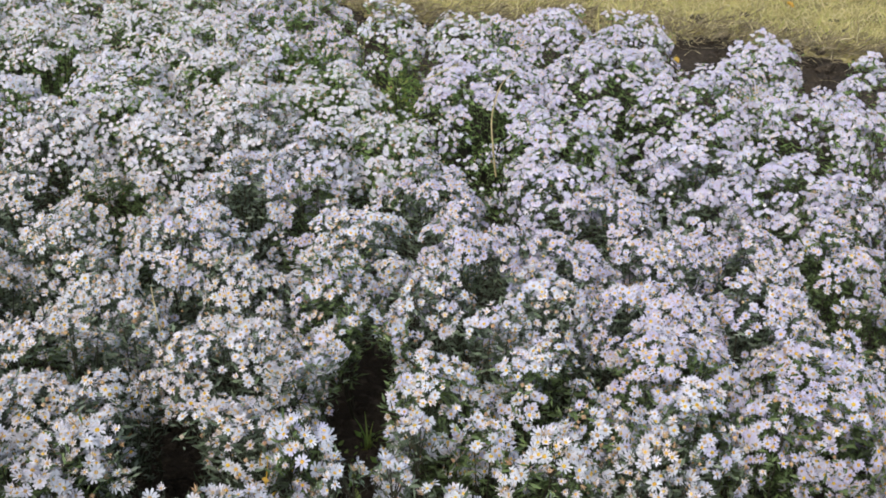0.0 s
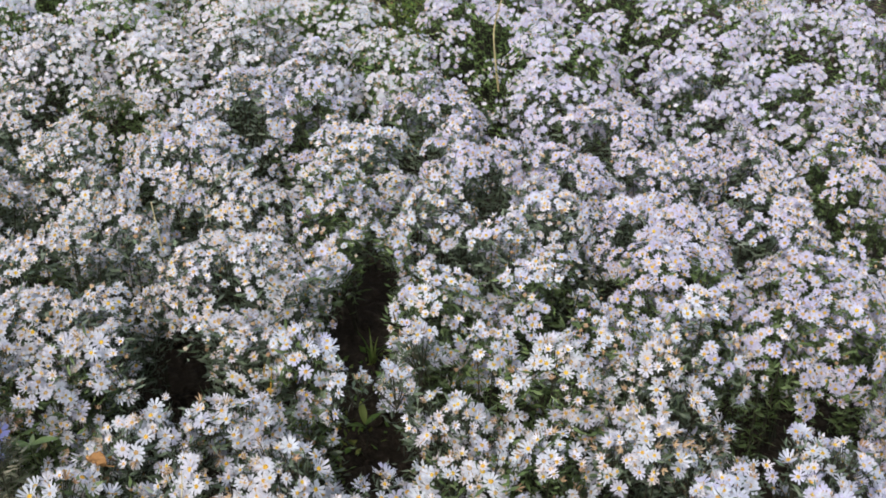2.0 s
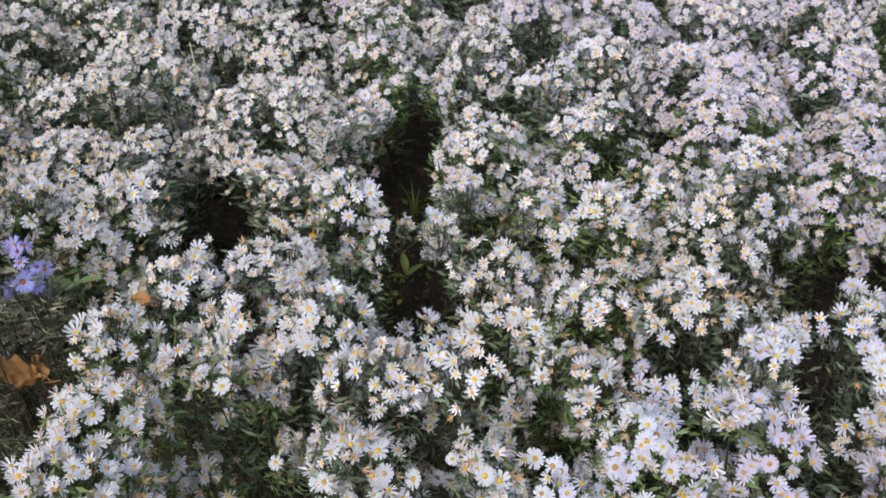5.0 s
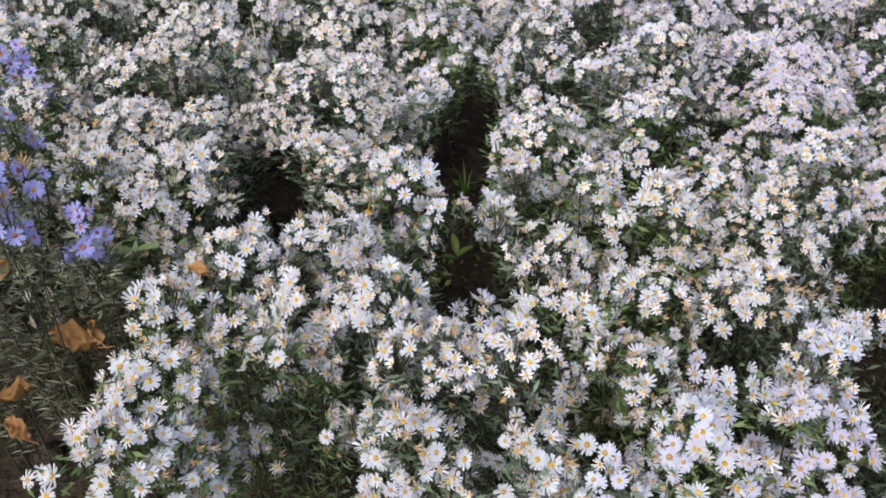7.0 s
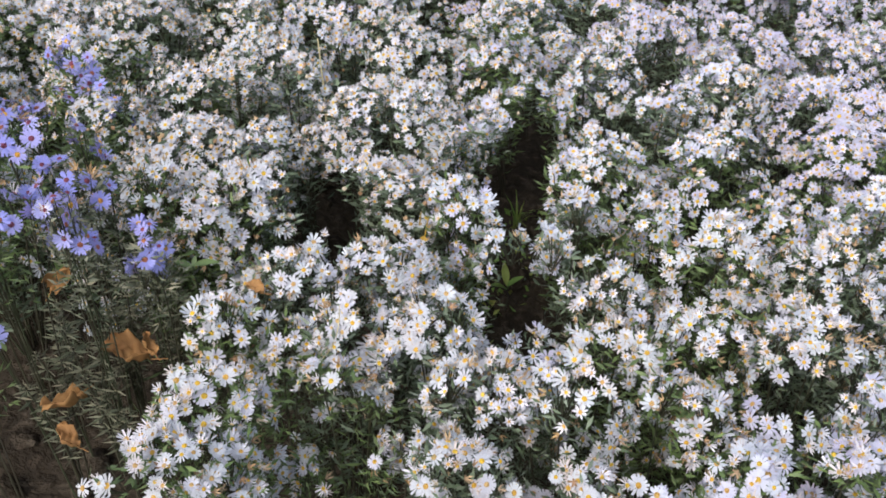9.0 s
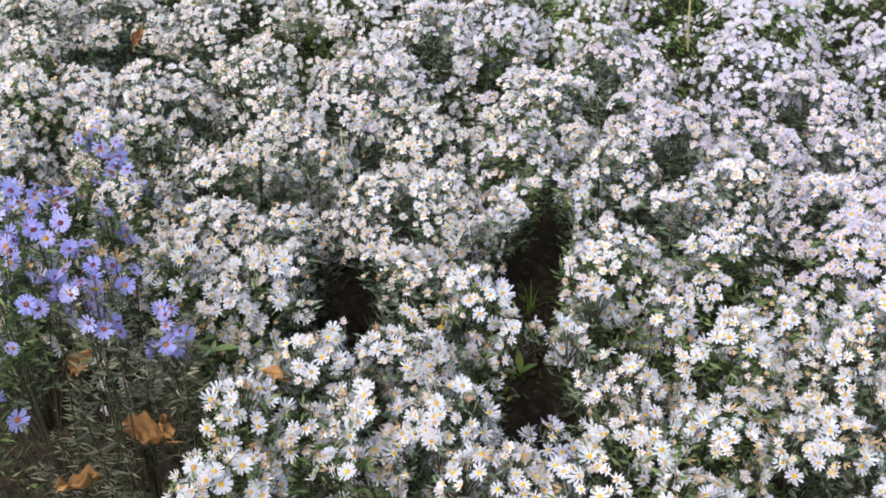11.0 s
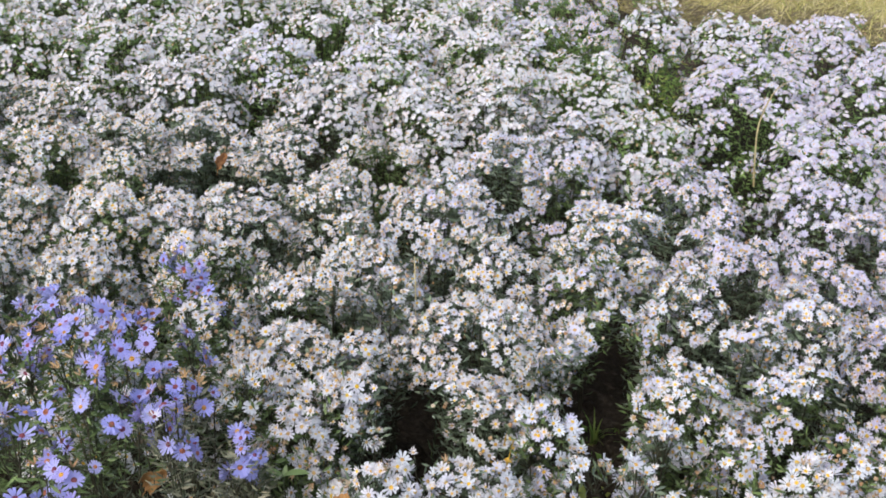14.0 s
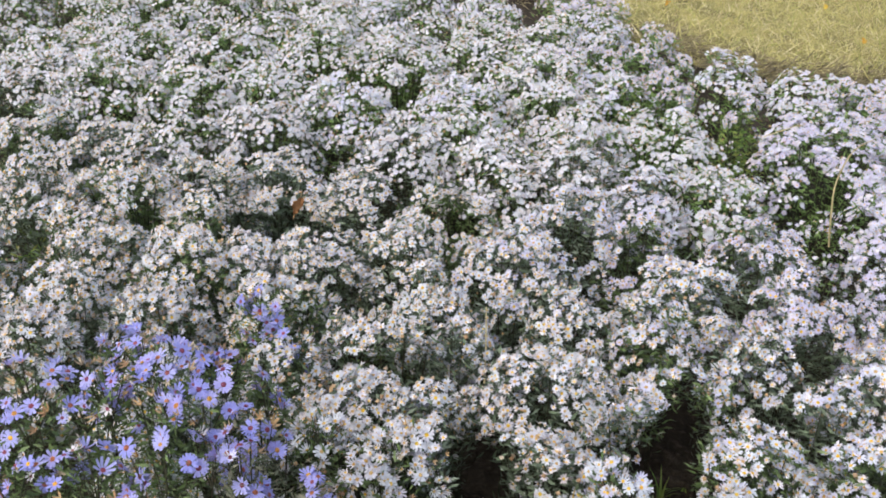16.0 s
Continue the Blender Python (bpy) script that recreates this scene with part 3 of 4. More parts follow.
def bed_plant(x, y, r, h, tone=None, level=None, density=510.0, joined=False, ry=None, turn=0.0, heads=(18, 26)):
    """One pale aster of the bed; the blossoms go from white to lilac across it."""
    if tone is None:
        v = 0.5 * noise.noise(Vector((x * 1.7, y * 1.7, 4.0))) + 0.35 * x + 0.12 * (y - 1.5)
        tone = "cream" if v < -0.08 else "white" if v < 0.12 else "lilac"
    if level is None:
        level = 3 if 0.6 < y < 0.9 and -0.5 < x < 0.45 else 2 if y < 1.28 else 1 if y < 2.1 else 0
    far = min(1.0, max(0.0, (y - 1.5) / 0.6))
    aged = {"cream": 0.36, "white": 0.3, "lilac": 0.2}[tone]
    leaf = "green" if y > 2.4 else "fresh" if noise.noise(Vector((x * 3.1, y * 3.1, 9.0))) > 0.12 else "grey"
    return aster(x, y, r, h, tone, leaf, density * (1 - 0.10 * far), level, 0.0120 - 0.0010 * min(1.0, max(0.0, (y - 0.95) / 0.4)) - 0.0010 * far, spread=0.042 - 0.007 * far, uneven=0.013 + 0.010 * far, aged=aged, joined=joined, spent={"cream": 0.16, "white": 0.12, "lilac": 0.06}[tone], label=LABELS[tone], group="pale asters in the bed",
                 ry=ry, turn=turn, heads=heads, sides=0.40 - 0.17 * min(1.0, max(0.0, y - 1.2)))


RISE = np.random.default_rng(3)


def mound(x, y, wide, deep, turn):
    """A rounded plant of the bed's closed canopy: half width, half depth, turn in degrees."""
    bed_plant(x, y, wide * 1.10, 0.475 + RISE.uniform(-0.025, 0.02), ry=deep * 1.11, turn=turn)


mound(-0.37, 1.50, 0.153, 0.096, 15)
mound(-0.33, 1.29, 0.111, 0.079, 16)
mound(-0.20, 1.41, 0.067, 0.091, 9)
mound(-0.20, 1.24, 0.041, 0.042, 11)
mound(-0.67, 1.33, 0.113, 0.082, 29)
mound(-0.81, 1.36, 0.089, 0.080, 33)
mound(-0.54, 1.33, 0.073, 0.067, 24)
mound(-0.54, 1.17, 0.093, 0.063, 28)
mound(-0.65, 1.18, 0.052, 0.055, 32)
mound(-0.40, 1.08, 0.094, 0.056, 23)
mound(-0.28, 1.10, 0.085, 0.051, 16)
mound(-0.47, 0.94, 0.074, 0.061, 30)
mound(-0.38, 0.95, 0.051, 0.040, 25)
mound(-0.42, 0.81, 0.083, 0.052, 32)
mound(-0.42, 0.71, 0.126, 0.075, 36)
mound(-0.20, 0.99, 0.087, 0.052, 13)
mound(-0.28, 0.88, 0.069, 0.042, 21)
mound(-0.29, 0.97, 0.058, 0.040, 19)
mound(-0.11, 0.90, 0.082, 0.049, 9)
mound(-0.12, 0.79, 0.077, 0.052, 11)
mound(0.02, 1.14, 0.077, 0.050, -1)
mound(0.17, 1.19, 0.096, 0.057, -8)
mound(0.32, 1.21, 0.107, 0.064, -16)
mound(0.04, 1.02, 0.087, 0.052, -2)
mound(0.01, 0.90, 0.068, 0.045, 1)
mound(0.15, 1.04, 0.074, 0.049, -9)
mound(0.29, 1.06, 0.091, 0.055, -16)
mound(0.13, 0.92, 0.076, 0.045, -8)
mound(0.25, 0.94, 0.077, 0.049, -16)
mound(0.36, 0.96, 0.066, 0.051, -22)
mound(-0.00, 0.78, 0.070, 0.048, 1)
mound(0.10, 0.79, 0.058, 0.036, -8)
mound(0.22, 0.82, 0.093, 0.056, -17)
mound(0.33, 0.83, 0.075, 0.045, -24)
mound(-0.02, 1.41, 0.098, 0.090, 2)
mound(-0.04, 1.26, 0.066, 0.052, 3)
mound(0.07, 1.28, 0.058, 0.053, -3)
mound(0.17, 1.66, 0.091, 0.082, -6)
mound(0.36, 1.65, 0.133, 0.080, -13)
mound(0.17, 1.44, 0.109, 0.080, -7)
mound(0.39, 1.48, 0.114, 0.081, -15)
mound(0.25, 1.32, 0.086, 0.054, -11)
mound(0.39, 1.33, 0.088, 0.060, -17)
mound(0.08, 1.54, 0.057, 0.067, -3)
mound(-0.68, 1.49, 0.131, 0.079, 27)
mound(-0.55, 1.52, 0.060, 0.065, 22)
mound(-0.91, 1.52, 0.097, 0.094, 33)
mound(-0.15, 1.56, 0.097, 0.063, 6)
mound(-0.02, 1.67, 0.091, 0.075, 1)
mound(-0.38, 1.70, 0.105, 0.065, 14)
mound(-0.23, 1.71, 0.083, 0.072, 9)
mound(-0.19, 2.41, 0.127, 0.169, 6)
mound(-0.06, 2.08, 0.105, 0.099, 3)
mound(0.06, 2.88, 0.182, 0.228, -0)
mound(0.41, 2.90, 0.184, 0.229, -7)
mound(0.25, 2.47, 0.144, 0.145, -5)
mound(0.63, 2.72, 0.160, 0.189, -12)
mound(0.88, 3.09, 0.119, 0.160, -15)
mound(0.89, 2.64, 0.160, 0.149, -18)
mound(0.56, 2.29, 0.138, 0.142, -13)
mound(0.75, 2.19, 0.149, 0.145, -18)
mound(1.01, 2.56, 0.095, 0.128, -21)
mound(1.16, 2.94, 0.081, 0.109, -21)
mound(0.51, 3.27, 0.122, 0.165, -8)
mound(0.26, 3.30, 0.122, 0.165, -4)
mound(-0.03, 3.27, 0.112, 0.151, 2)
mound(-0.27, 3.30, 0.104, 0.140, 6)
mound(-0.36, 2.29, 0.116, 0.157, 11)
mound(-0.55, 2.34, 0.113, 0.152, 15)
mound(-0.68, 2.26, 0.112, 0.151, 19)
mound(-0.32, 2.07, 0.075, 0.088, 11)
mound(-0.48, 2.08, 0.115, 0.125, 15)
mound(-0.19, 1.85, 0.125, 0.091, 8)
mound(0.03, 1.87, 0.125, 0.092, 1)
mound(0.23, 1.86, 0.108, 0.091, -6)
mound(0.43, 1.89, 0.111, 0.094, -12)
mound(0.61, 1.91, 0.096, 0.096, -17)
mound(0.79, 1.94, 0.099, 0.110, -22)
mound(0.57, 1.68, 0.119, 0.079, -18)
mound(0.21, 2.13, 0.101, 0.113, -4)
mound(0.34, 2.06, 0.099, 0.096, -8)
mound(-1.01, 2.37, 0.166, 0.148, 25)
mound(-0.86, 2.49, 0.154, 0.173, 21)
mound(-0.77, 1.82, 0.096, 0.114, 26)
mound(-0.54, 1.84, 0.117, 0.112, 19)
mound(-0.64, 1.65, 0.099, 0.073, 24)
mound(0.53, 2.02, 0.074, 0.073, -14)
mound(0.86, 2.15, 0.081, 0.110, -22)
mound(-0.97, 2.05, 0.095, 0.118, 28)
mound(0.64, 1.55, 0.125, 0.075, -22)
mound(0.64, 1.40, 0.088, 0.073, -25)
mound(0.53, 1.36, 0.075, 0.069, -21)
mound(-1.35, 1.56, 0.124, 0.101, 41)
mound(-1.17, 1.59, 0.108, 0.097, 36)
mound(-1.30, 1.37, 0.115, 0.078, 44)
mound(-1.13, 1.43, 0.101, 0.076, 38)
mound(-1.09, 1.67, 0.096, 0.099, 33)
mound(-0.95, 1.75, 0.109, 0.112, 28)
mound(-0.75, 2.37, 0.088, 0.118, 17)
mound(-1.20, 2.06, 0.140, 0.136, 30)
mound(-1.33, 1.93, 0.124, 0.117, 34)
mound(-1.49, 1.83, 0.153, 0.128, 39)
mound(-1.67, 1.75, 0.114, 0.129, 44)
mound(-1.26, 1.73, 0.102, 0.078, 36)
mound(-1.72, 2.07, 0.156, 0.143, 40)
mound(-1.92, 2.02, 0.145, 0.149, 44)
mound(-1.55, 2.15, 0.154, 0.142, 36)
mound(-1.39, 2.31, 0.140, 0.150, 31)
mound(-1.30, 3.00, 0.187, 0.213, 23)
mound(-1.07, 3.24, 0.175, 0.230, 18)
mound(-0.81, 3.03, 0.162, 0.219, 14)
mound(-0.59, 3.02, 0.142, 0.191, 10)
mound(-0.37, 2.71, 0.143, 0.171, 7)
mound(-0.67, 2.77, 0.148, 0.167, 13)
mound(-0.55, 2.54, 0.122, 0.159, 11)
mound(-0.78, 3.67, 0.117, 0.159, 11)
mound(-0.97, 2.73, 0.151, 0.174, 19)
mound(-1.26, 2.55, 0.132, 0.148, 26)
mound(-1.55, 2.63, 0.158, 0.166, 30)
mound(-1.75, 2.49, 0.157, 0.162, 35)
mound(-1.99, 2.43, 0.180, 0.168, 39)
mound(-2.19, 2.35, 0.165, 0.169, 43)
mound(-1.89, 2.92, 0.178, 0.181, 33)
mound(-1.58, 3.00, 0.155, 0.175, 28)
mound(-2.15, 2.80, 0.181, 0.181, 38)
mound(-2.40, 2.68, 0.184, 0.183, 42)
mound(-1.27, 1.26, 0.089, 0.063, 46)
mound(-1.47, 1.67, 0.093, 0.069, 41)

mound(-0.63, 1.32, 0.085, 0.075, 25)
mound(-0.49, 1.23, 0.085, 0.075, 25)
mound(-0.59, 1.15, 0.085, 0.075, 25)

# small plants leaning over the soil channel
bed_plant(-0.07, 1.165, 0.04, 0.475, "white")
bed_plant(-0.125, 1.175, 0.035, 0.465, "white")
bed_plant(-0.06, 0.99, 0.05, 0.45, "white")


def loose_plant(x, y, r, h):
    """A single plant along the bed's far side, where no mound stands yet."""
    if not any((x - a) ** 2 + (y - b) ** 2 < (0.8 * c) ** 2 for a, b, c in PLACED):
        bed_plant(x, y, r * 1.2, h - 0.03, "lilac", 1)


loose_plant(-0.55, 3.62, 0.07, 0.5)
loose_plant(0.32, 3.4, 0.07, 0.46)
loose_plant(-0.72, 3.6, 0.08, 0.48)
loose_plant(-1.02, 4.1, 0.09, 0.48)
loose_plant(-0.88, 4, 0.08, 0.48)
loose_plant(0.24, 3.3, 0.05, 0.52)
loose_plant(0.42, 3.24, 0.08, 0.52)
loose_plant(0.56, 3.31, 0.04, 0.46)
loose_plant(0.56, 3.35, 0.03, 0.4)
loose_plant(0.79, 3.04, 0.07, 0.52)
loose_plant(0.82, 2.97, 0.07, 0.46)
loose_plant(1.01, 3.32, 0.04, 0.4)
loose_plant(1.12, 2.96, 0.08, 0.5)
loose_plant(1.13, 2.97, 0.05, 0.42)
loose_plant(-0.95, 3.8, 0.07, 0.5)
loose_plant(-0.77, 3.85, 0.07, 0.5)
loose_plant(-0.84, 3.77, 0.05, 0.45)
loose_plant(-0.68, 3.36, 0.07, 0.5)
loose_plant(-0.57, 3.46, 0.06, 0.5)
loose_plant(-0.46, 3.28, 0.08, 0.48)
loose_plant(-0.06, 3.21, 0.08, 0.48)
loose_plant(0.12, 3.23, 0.08, 0.5)
loose_plant(-0.2, 3.13, 0.05, 0.44)
loose_plant(-0.41, 3.11, 0.06, 0.45)
loose_plant(-0.62, 3.1, 0.07, 0.46)
loose_plant(-0.8, 3.31, 0.09, 0.48)


def solid_edge(x):
    """How far back the closed part of the bed reaches."""
    return float(np.interp(x, [-1.98, -1.57, -1.24, -0.93, -0.67, -0.31, -0.08, 0.16, 0.25, 0.49, 0.62, 0.84, 0.96], [4.4, 4.3, 4.05, 3.6, 3.26, 3.06, 3.12, 3.2, 3.07, 3.03, 2.86, 2.8, 2.7]))


# the rest of the bed, and unseen rows in front of it
fill = np.random.default_rng(7)
# front rows, y below 0.5: out of view, added to shade the left soil
for j in range(-2, 18):
    for i in range(25):
        px = -3.6 + 0.225 * (i + 0.5 * (j % 2)) + fill.uniform(-0.05, 0.05)
        py = 0.62 + 0.205 * j + fill.uniform(-0.05, 0.05)
        pr, ph = fill.uniform(0.12, 0.155), fill.uniform(0.43, 0.48)
        if -1.2 < px < -0.42 and 0.45 < py < 1.13 or px > 1.6 or px < -3.1 or py > solid_edge(px):
            continue
        if not -1.08 * py - 0.75 < px < 0.42 * py + 0.75:
            continue
        if any((px - a) ** 2 + (py - b) ** 2 < (0.72 * (pr + c)) ** 2 for a, b, c in PLACED):
            continue
        seen = -1.08 * py - 0.25 < px < 0.42 * py + 0.35 and py > 0.6
        bed_plant(px, py, pr, ph, level=None if seen else 0, density=510.0 if seen else 95.0, joined=not seen or py > 3.2, heads=(18, 26) if seen else (15, 19))

def covered(px, py):
    p = np.array(PLACED)
    return bool((((p[:, 0] - px) ** 2 + (p[:, 1] - py) ** 2) < (0.97 * p[:, 2]) ** 2).any())


# small plants that close the last openings in the canopy
for j in range(56):
    for i in range(70):
        px, py = -1.95 + 0.05 * i + fill.uniform(-0.015, 0.015), 0.72 + 0.05 * j + fill.uniform(-0.015, 0.015)
        if not -1.08 * py - 0.1 < px < 0.42 * py + 0.3 or py > solid_edge(px) or (-1.2 < px < -0.42 and py < 1.13):
            continue
        if in_gap(np.array([px]), np.array([py]))[0] or covered(px, py):
            continue
        bed_plant(px, py, 0.075, fill.uniform(0.30, 0.38), density=240.0, joined=py > 1.9, heads=(3, 11))

# also holds the unseen front rows that shade the soil
tagged(new("distant_asters", tri_mesh("distant_asters", FAR)), "closed far part of the bed of pale flowering asters, with added unseen margins", "asters", kind="stuff")

# ---- violet asters, taller than the rest ----
for vx, vy, vr, vh, lo, hi, wide in ((-0.86, 1.05, 0.10, 0.64, 9, 14, 0.055), (-0.76, 1.10, 0.085, 0.60, 9, 14, 0.055), (-0.74, 0.93, 0.075, 0.64, 6, 10, 0.055), (-0.93, 1.12, 0.09, 0.60, 8, 13, 0.055),
                                     (-0.68, 1.04, 0.05, 0.56, 6, 9, 0.045), (-0.66, 0.97, 0.025, 0.59, 4, 5, 0.04), (-0.72, 0.79, 0.055, 0.60, 6, 9, 0.05), (-0.585, 1.015, 0.018, 0.51, 6, 8, 0.028), (-0.873, 1.395, 0.026, 0.545, 6, 8, 0.034), (-0.80, 1.36, 0.02, 0.50, 3, 4, 0.028),
                                     (-0.96, 0.95, 0.11, 0.62, 9, 14, 0.06), (-0.85, 0.83, 0.10, 0.61, 8, 12, 0.06)):
    aster(vx, vy, vr, vh, "violet", "dry" if vx > -0.70 else "fresh", 160.0, 3 if vx > -0.8 else 2, 0.0138, (lo * 7 // 8, hi * 7 // 8), wide, 0.04, 0.20,
          "tall aster with blue-violet daisy blossoms on green leafy stems", "aster", "violet asters", 60 if vx > -0.8 else 120, False, dark=True, sides=0.18, leafy_top=0.6, leaf_size=0.9, leaf_from=0.6 if vx > -0.8 else 0.3)


def whorled_shoots(x, y, n, h, wide):
    """Flowerless shoots from one root, ringed with whorls of silvery drying leaves."""
    COUNT[0] += 1
    rng = np.random.default_rng(3000 + COUNT[0])
    root = new("leafy_shoots")
    root.location = (x, y, 0)
    for _ in range(n):
        a, reach = rng.uniform(0, 6.28), wide * math.sqrt(rng.uniform(0.05, 1))
        tip = np.array((reach * math.cos(a), reach * math.sin(a), h * rng.uniform(0.75, 1.08)))
        u = np.linspace(0, 1, 6)[:, None]
        line = u * tip * (1, 1, 0) * u + np.array((0, 0, 1)) * (u * (tip[2] + 0.01) - 0.01)
        part("stem", tri_mesh("stem", [(*tubes(line[None], 0.0017, 5), STEM)]), root)
        at, way, size = [], [], []
        for t, count, length in ((0.45, 4, 0.9), (0.60, 5, 1.0), (0.74, 6, 1.0), (0.87, 7, 1.0), (0.97, 9, 0.8), (1.0, 6, 0.5)):
            p = tip * (1, 1, 0) * t * t + np.array((0, 0, tip[2] * t))
            spin = rng.uniform(0, 6.28)
            for i in range(count):
                b = spin + 6.28 * i / count + rng.normal(0, 0.2)
                at.append(p + rng.normal(0, 0.002, 3))
                way.append((math.cos(b), math.sin(b), rng.uniform(-0.25, 0.35) + (0.6 if t == 1.0 else 0.0)))
                size.append(length * rng.uniform(0.018, 0.028))
        at, way, size = np.array(at), np.array(way), np.array(size)
        part("foliage", tri_mesh("foliage", [(*stamp(folded_leaf(0.12, 0.3), turns(way, np.full(len(at), math.pi), size), at), LEAF["dry"])]), root, "silvery drying leaf whorls", "stuff")
    return tagged(root, "flowerless aster shoots with silvery drying leaves on dark soil", "aster shoots", "leafy shoots by the violet asters")


for gx, gy, gn, gh, gw in ((-0.62, 1.075, 7, 0.40, 0.045), (-0.685, 1.06, 8, 0.41, 0.05), (-0.70, 0.985, 7, 0.36, 0.045), (-0.655, 0.945, 4, 0.29, 0.03), (-0.76, 1.00, 6, 0.36, 0.045), (-0.735, 0.93, 4, 0.30, 0.035)):
    whorled_shoots(gx, gy, gn, gh, gw)


# ---- weeds ----
def weed_bush(x, y, r, h, label="leafy green weed without flowers among the asters"):
    """A bush of upright shoots with broader bright leaves."""
    return aster(x, y, r, h, "white", "weed", 420.0, 2, heads=(0, 0), label=label, category="weed", gaps=False, name="weed", leaves=70, leafy_top=0.8)


weed_bush(-0.19, 2.96, 0.085, 0.46)
weed_bush(-0.47, 2.99, 0.08, 0.44)
weed_bush(-0.21, 3.14, 0.08, 0.42)
weed_bush(-0.64, 3.46, 0.09, 0.42)
weed_bush(-0.49, 3.24, 0.09, 0.42)
weed_bush(-1.60, 1.62, 0.09, 0.38)



def grass_tuft(x, y, r, h, n, m, label, category="grass"):
    """Arching blades from one root."""
    COUNT[0] += 1
    rng = np.random.default_rng(5000 + COUNT[0])
    lots = []
    for _ in range(n):
        a, lean, ht = rng.uniform(0, 6.28), rng.uniform(0.3, 1.0) * r, h * rng.uniform(0.6, 1.1)
        d, w = np.array((math.cos(a), math.sin(a), 0)), np.array((-math.sin(a), math.cos(a), 0)) * 0.004
        foot = d * r * 0.2 * rng.uniform(0, 1)
        v = []
        for t in (0, 0.35, 0.7, 1.0):
            p = foot + d * lean * t * t * 1.4 + np.array((0, 0, ht * (t - 0.25 * t * t)))
            v += [p - w * (1.05 - t), p + w * (1.05 - t)]
        f = [(2 * i, 2 * i + 1, 2 * i + 3) for i in range(3)] + [(2 * i, 2 * i + 3, 2 * i + 2) for i in range(3)]
        lots.append((np.array(v), np.array(f), m))
    ob = new("grass_tuft", tri_mesh("grass_tuft", lots))
    ob.location = (x, y, 0)
    return tagged(ob, label, category, "grass tufts in the bed")


tuft = np.random.default_rng(12)
for tx, ty, th in ((-1.62, 1.60, 0.42), (-1.55, 1.52, 0.40), (-1.45, 2.12, 0.44), (-1.68, 1.80, 0.42), (-1.56, 2.72, 0.46), (-1.41, 2.97, 0.46), (-2.05, 2.34, 0.45), (-1.26, 3.74, 0.48), (-1.78, 3.68, 0.47), (-1.49, 2.49, 0.44), (-1.2, 3.86, 0.47), (-0.51, 3.06, 0.45), (-0.6, 3.44, 0.46), (-0.78, 3.46, 0.46), (-1.42, 3.33, 0.46), (-0.45, 2.99, 0.45), (-0.38, 3.38, 0.46), (-1.05, 2.83, 0.45)):
    grass_tuft(tx, ty, 0.11, th, 42, LEAF["weed"], "tuft of green grass blades among the asters")
grass_tuft(-0.17, 1.75, 0.04, 0.09, 8, LEAF["weed"], "small pale green weed on bare soil", "weed")


# ---- the mown strip: blades, straw, clods ----
def turf_blades():
    rng = np.random.default_rng(77)
    n = 48000
    x, y = rng.uniform(-2.4, 2.8, n), rng.uniform(4.4, 7.6, n)
    edge = np.array([bed_edge(v) for v in x])
    keep = y > edge - rng.exponential(0.05, n)
    x, y = x[keep], y[keep]
    n = len(x)
    loc = np.stack([x, y, rng.uniform(0.028, 0.045, n)], 1)
    a = rng.uniform(0, 6.28, n)
    way = np.stack([np.cos(a), np.sin(a), rng.uniform(0.3, 1.4, n)], 1)
    lots = []
    pick = rng.random(n) < 0.7
    shape = leaf_shape(0.03, 0.45, 0, False)
    rot = turns(way, rng.uniform(0, 6, n), rng.gamma(4.0, 0.009, n) + 0.012)
    lots.append((*stamp(shape, rot[pick], loc[pick]), GRASS))
    lots.append((*stamp(shape, rot[~pick], loc[~pick]), STRAW))
    return tagged(new("mown_grass", tri_mesh("mown_grass", lots)), "short yellowed mown grass beside the bed", "grass", kind="stuff")


turf_blades()


def dry_mat():
    """Grey-brown matted old grass along the strip's torn edge."""
    rng = np.random.default_rng(91)
    n = 9000
    x = rng.uniform(-1.9, 2.8, n)
    clump = np.array([noise.noise(Vector((v * 2.5, 0.4, 2.0))) for v in x])
    y = np.array([bed_edge(v) for v in x]) + rng.normal(0.02, 0.09, n) + 0.12 * clump
    a = rng.normal(0.0, 0.9, n)
    way = np.stack([np.cos(a), np.sin(a), rng.uniform(-0.1, 0.5, n)], 1)
    loc = np.stack([x, y, rng.uniform(0.02, 0.06, n)], 1)
    rot = turns(way, rng.uniform(0, 6, n), rng.uniform(0.03, 0.11, n))
    return tagged(new("dry_grass_mat", tri_mesh("dry_grass_mat", [(*stamp(leaf_shape(0.028, 0.3, 0, False), rot, loc), MATTED)])), "grey-brown matted dry grass along the bed edge", "dry grass", kind="stuff")


dry_mat()


def straw_litter():
    """Cut straws lying along the strip's edge and on the bare soil."""
    rng = np.random.default_rng(78)
    n = 1300
    x = rng.uniform(-1.6, 2.6, n)
    y = np.array([bed_edge(v) for v in x]) + rng.normal(0.3, 0.45, n)
    a = rng.uniform(0, math.pi, n)
    length = rng.uniform(0.03, 0.13, n)
    d = np.stack([np.cos(a), np.sin(a) * 0.6, rng.normal(0, 0.10, n)], 1) * length[:, None]
    mid = np.stack([x, y, rng.uniform(0.035, 0.06, n)], 1)
    bend = np.stack([rng.normal(0, 0.012, n), rng.normal(0, 0.012, n), rng.uniform(0, 0.02, n)], 1)
    return tagged(new("straw_litter", tri_mesh("straw_litter", [(*tubes(np.stack([mid - d / 2, mid + bend, mid + d / 2], 1), 0.0017, 3), STRAW)])),
                  "pale dry cut straw scattered on soil and grass", "straw", kind="stuff")


straw_litter()


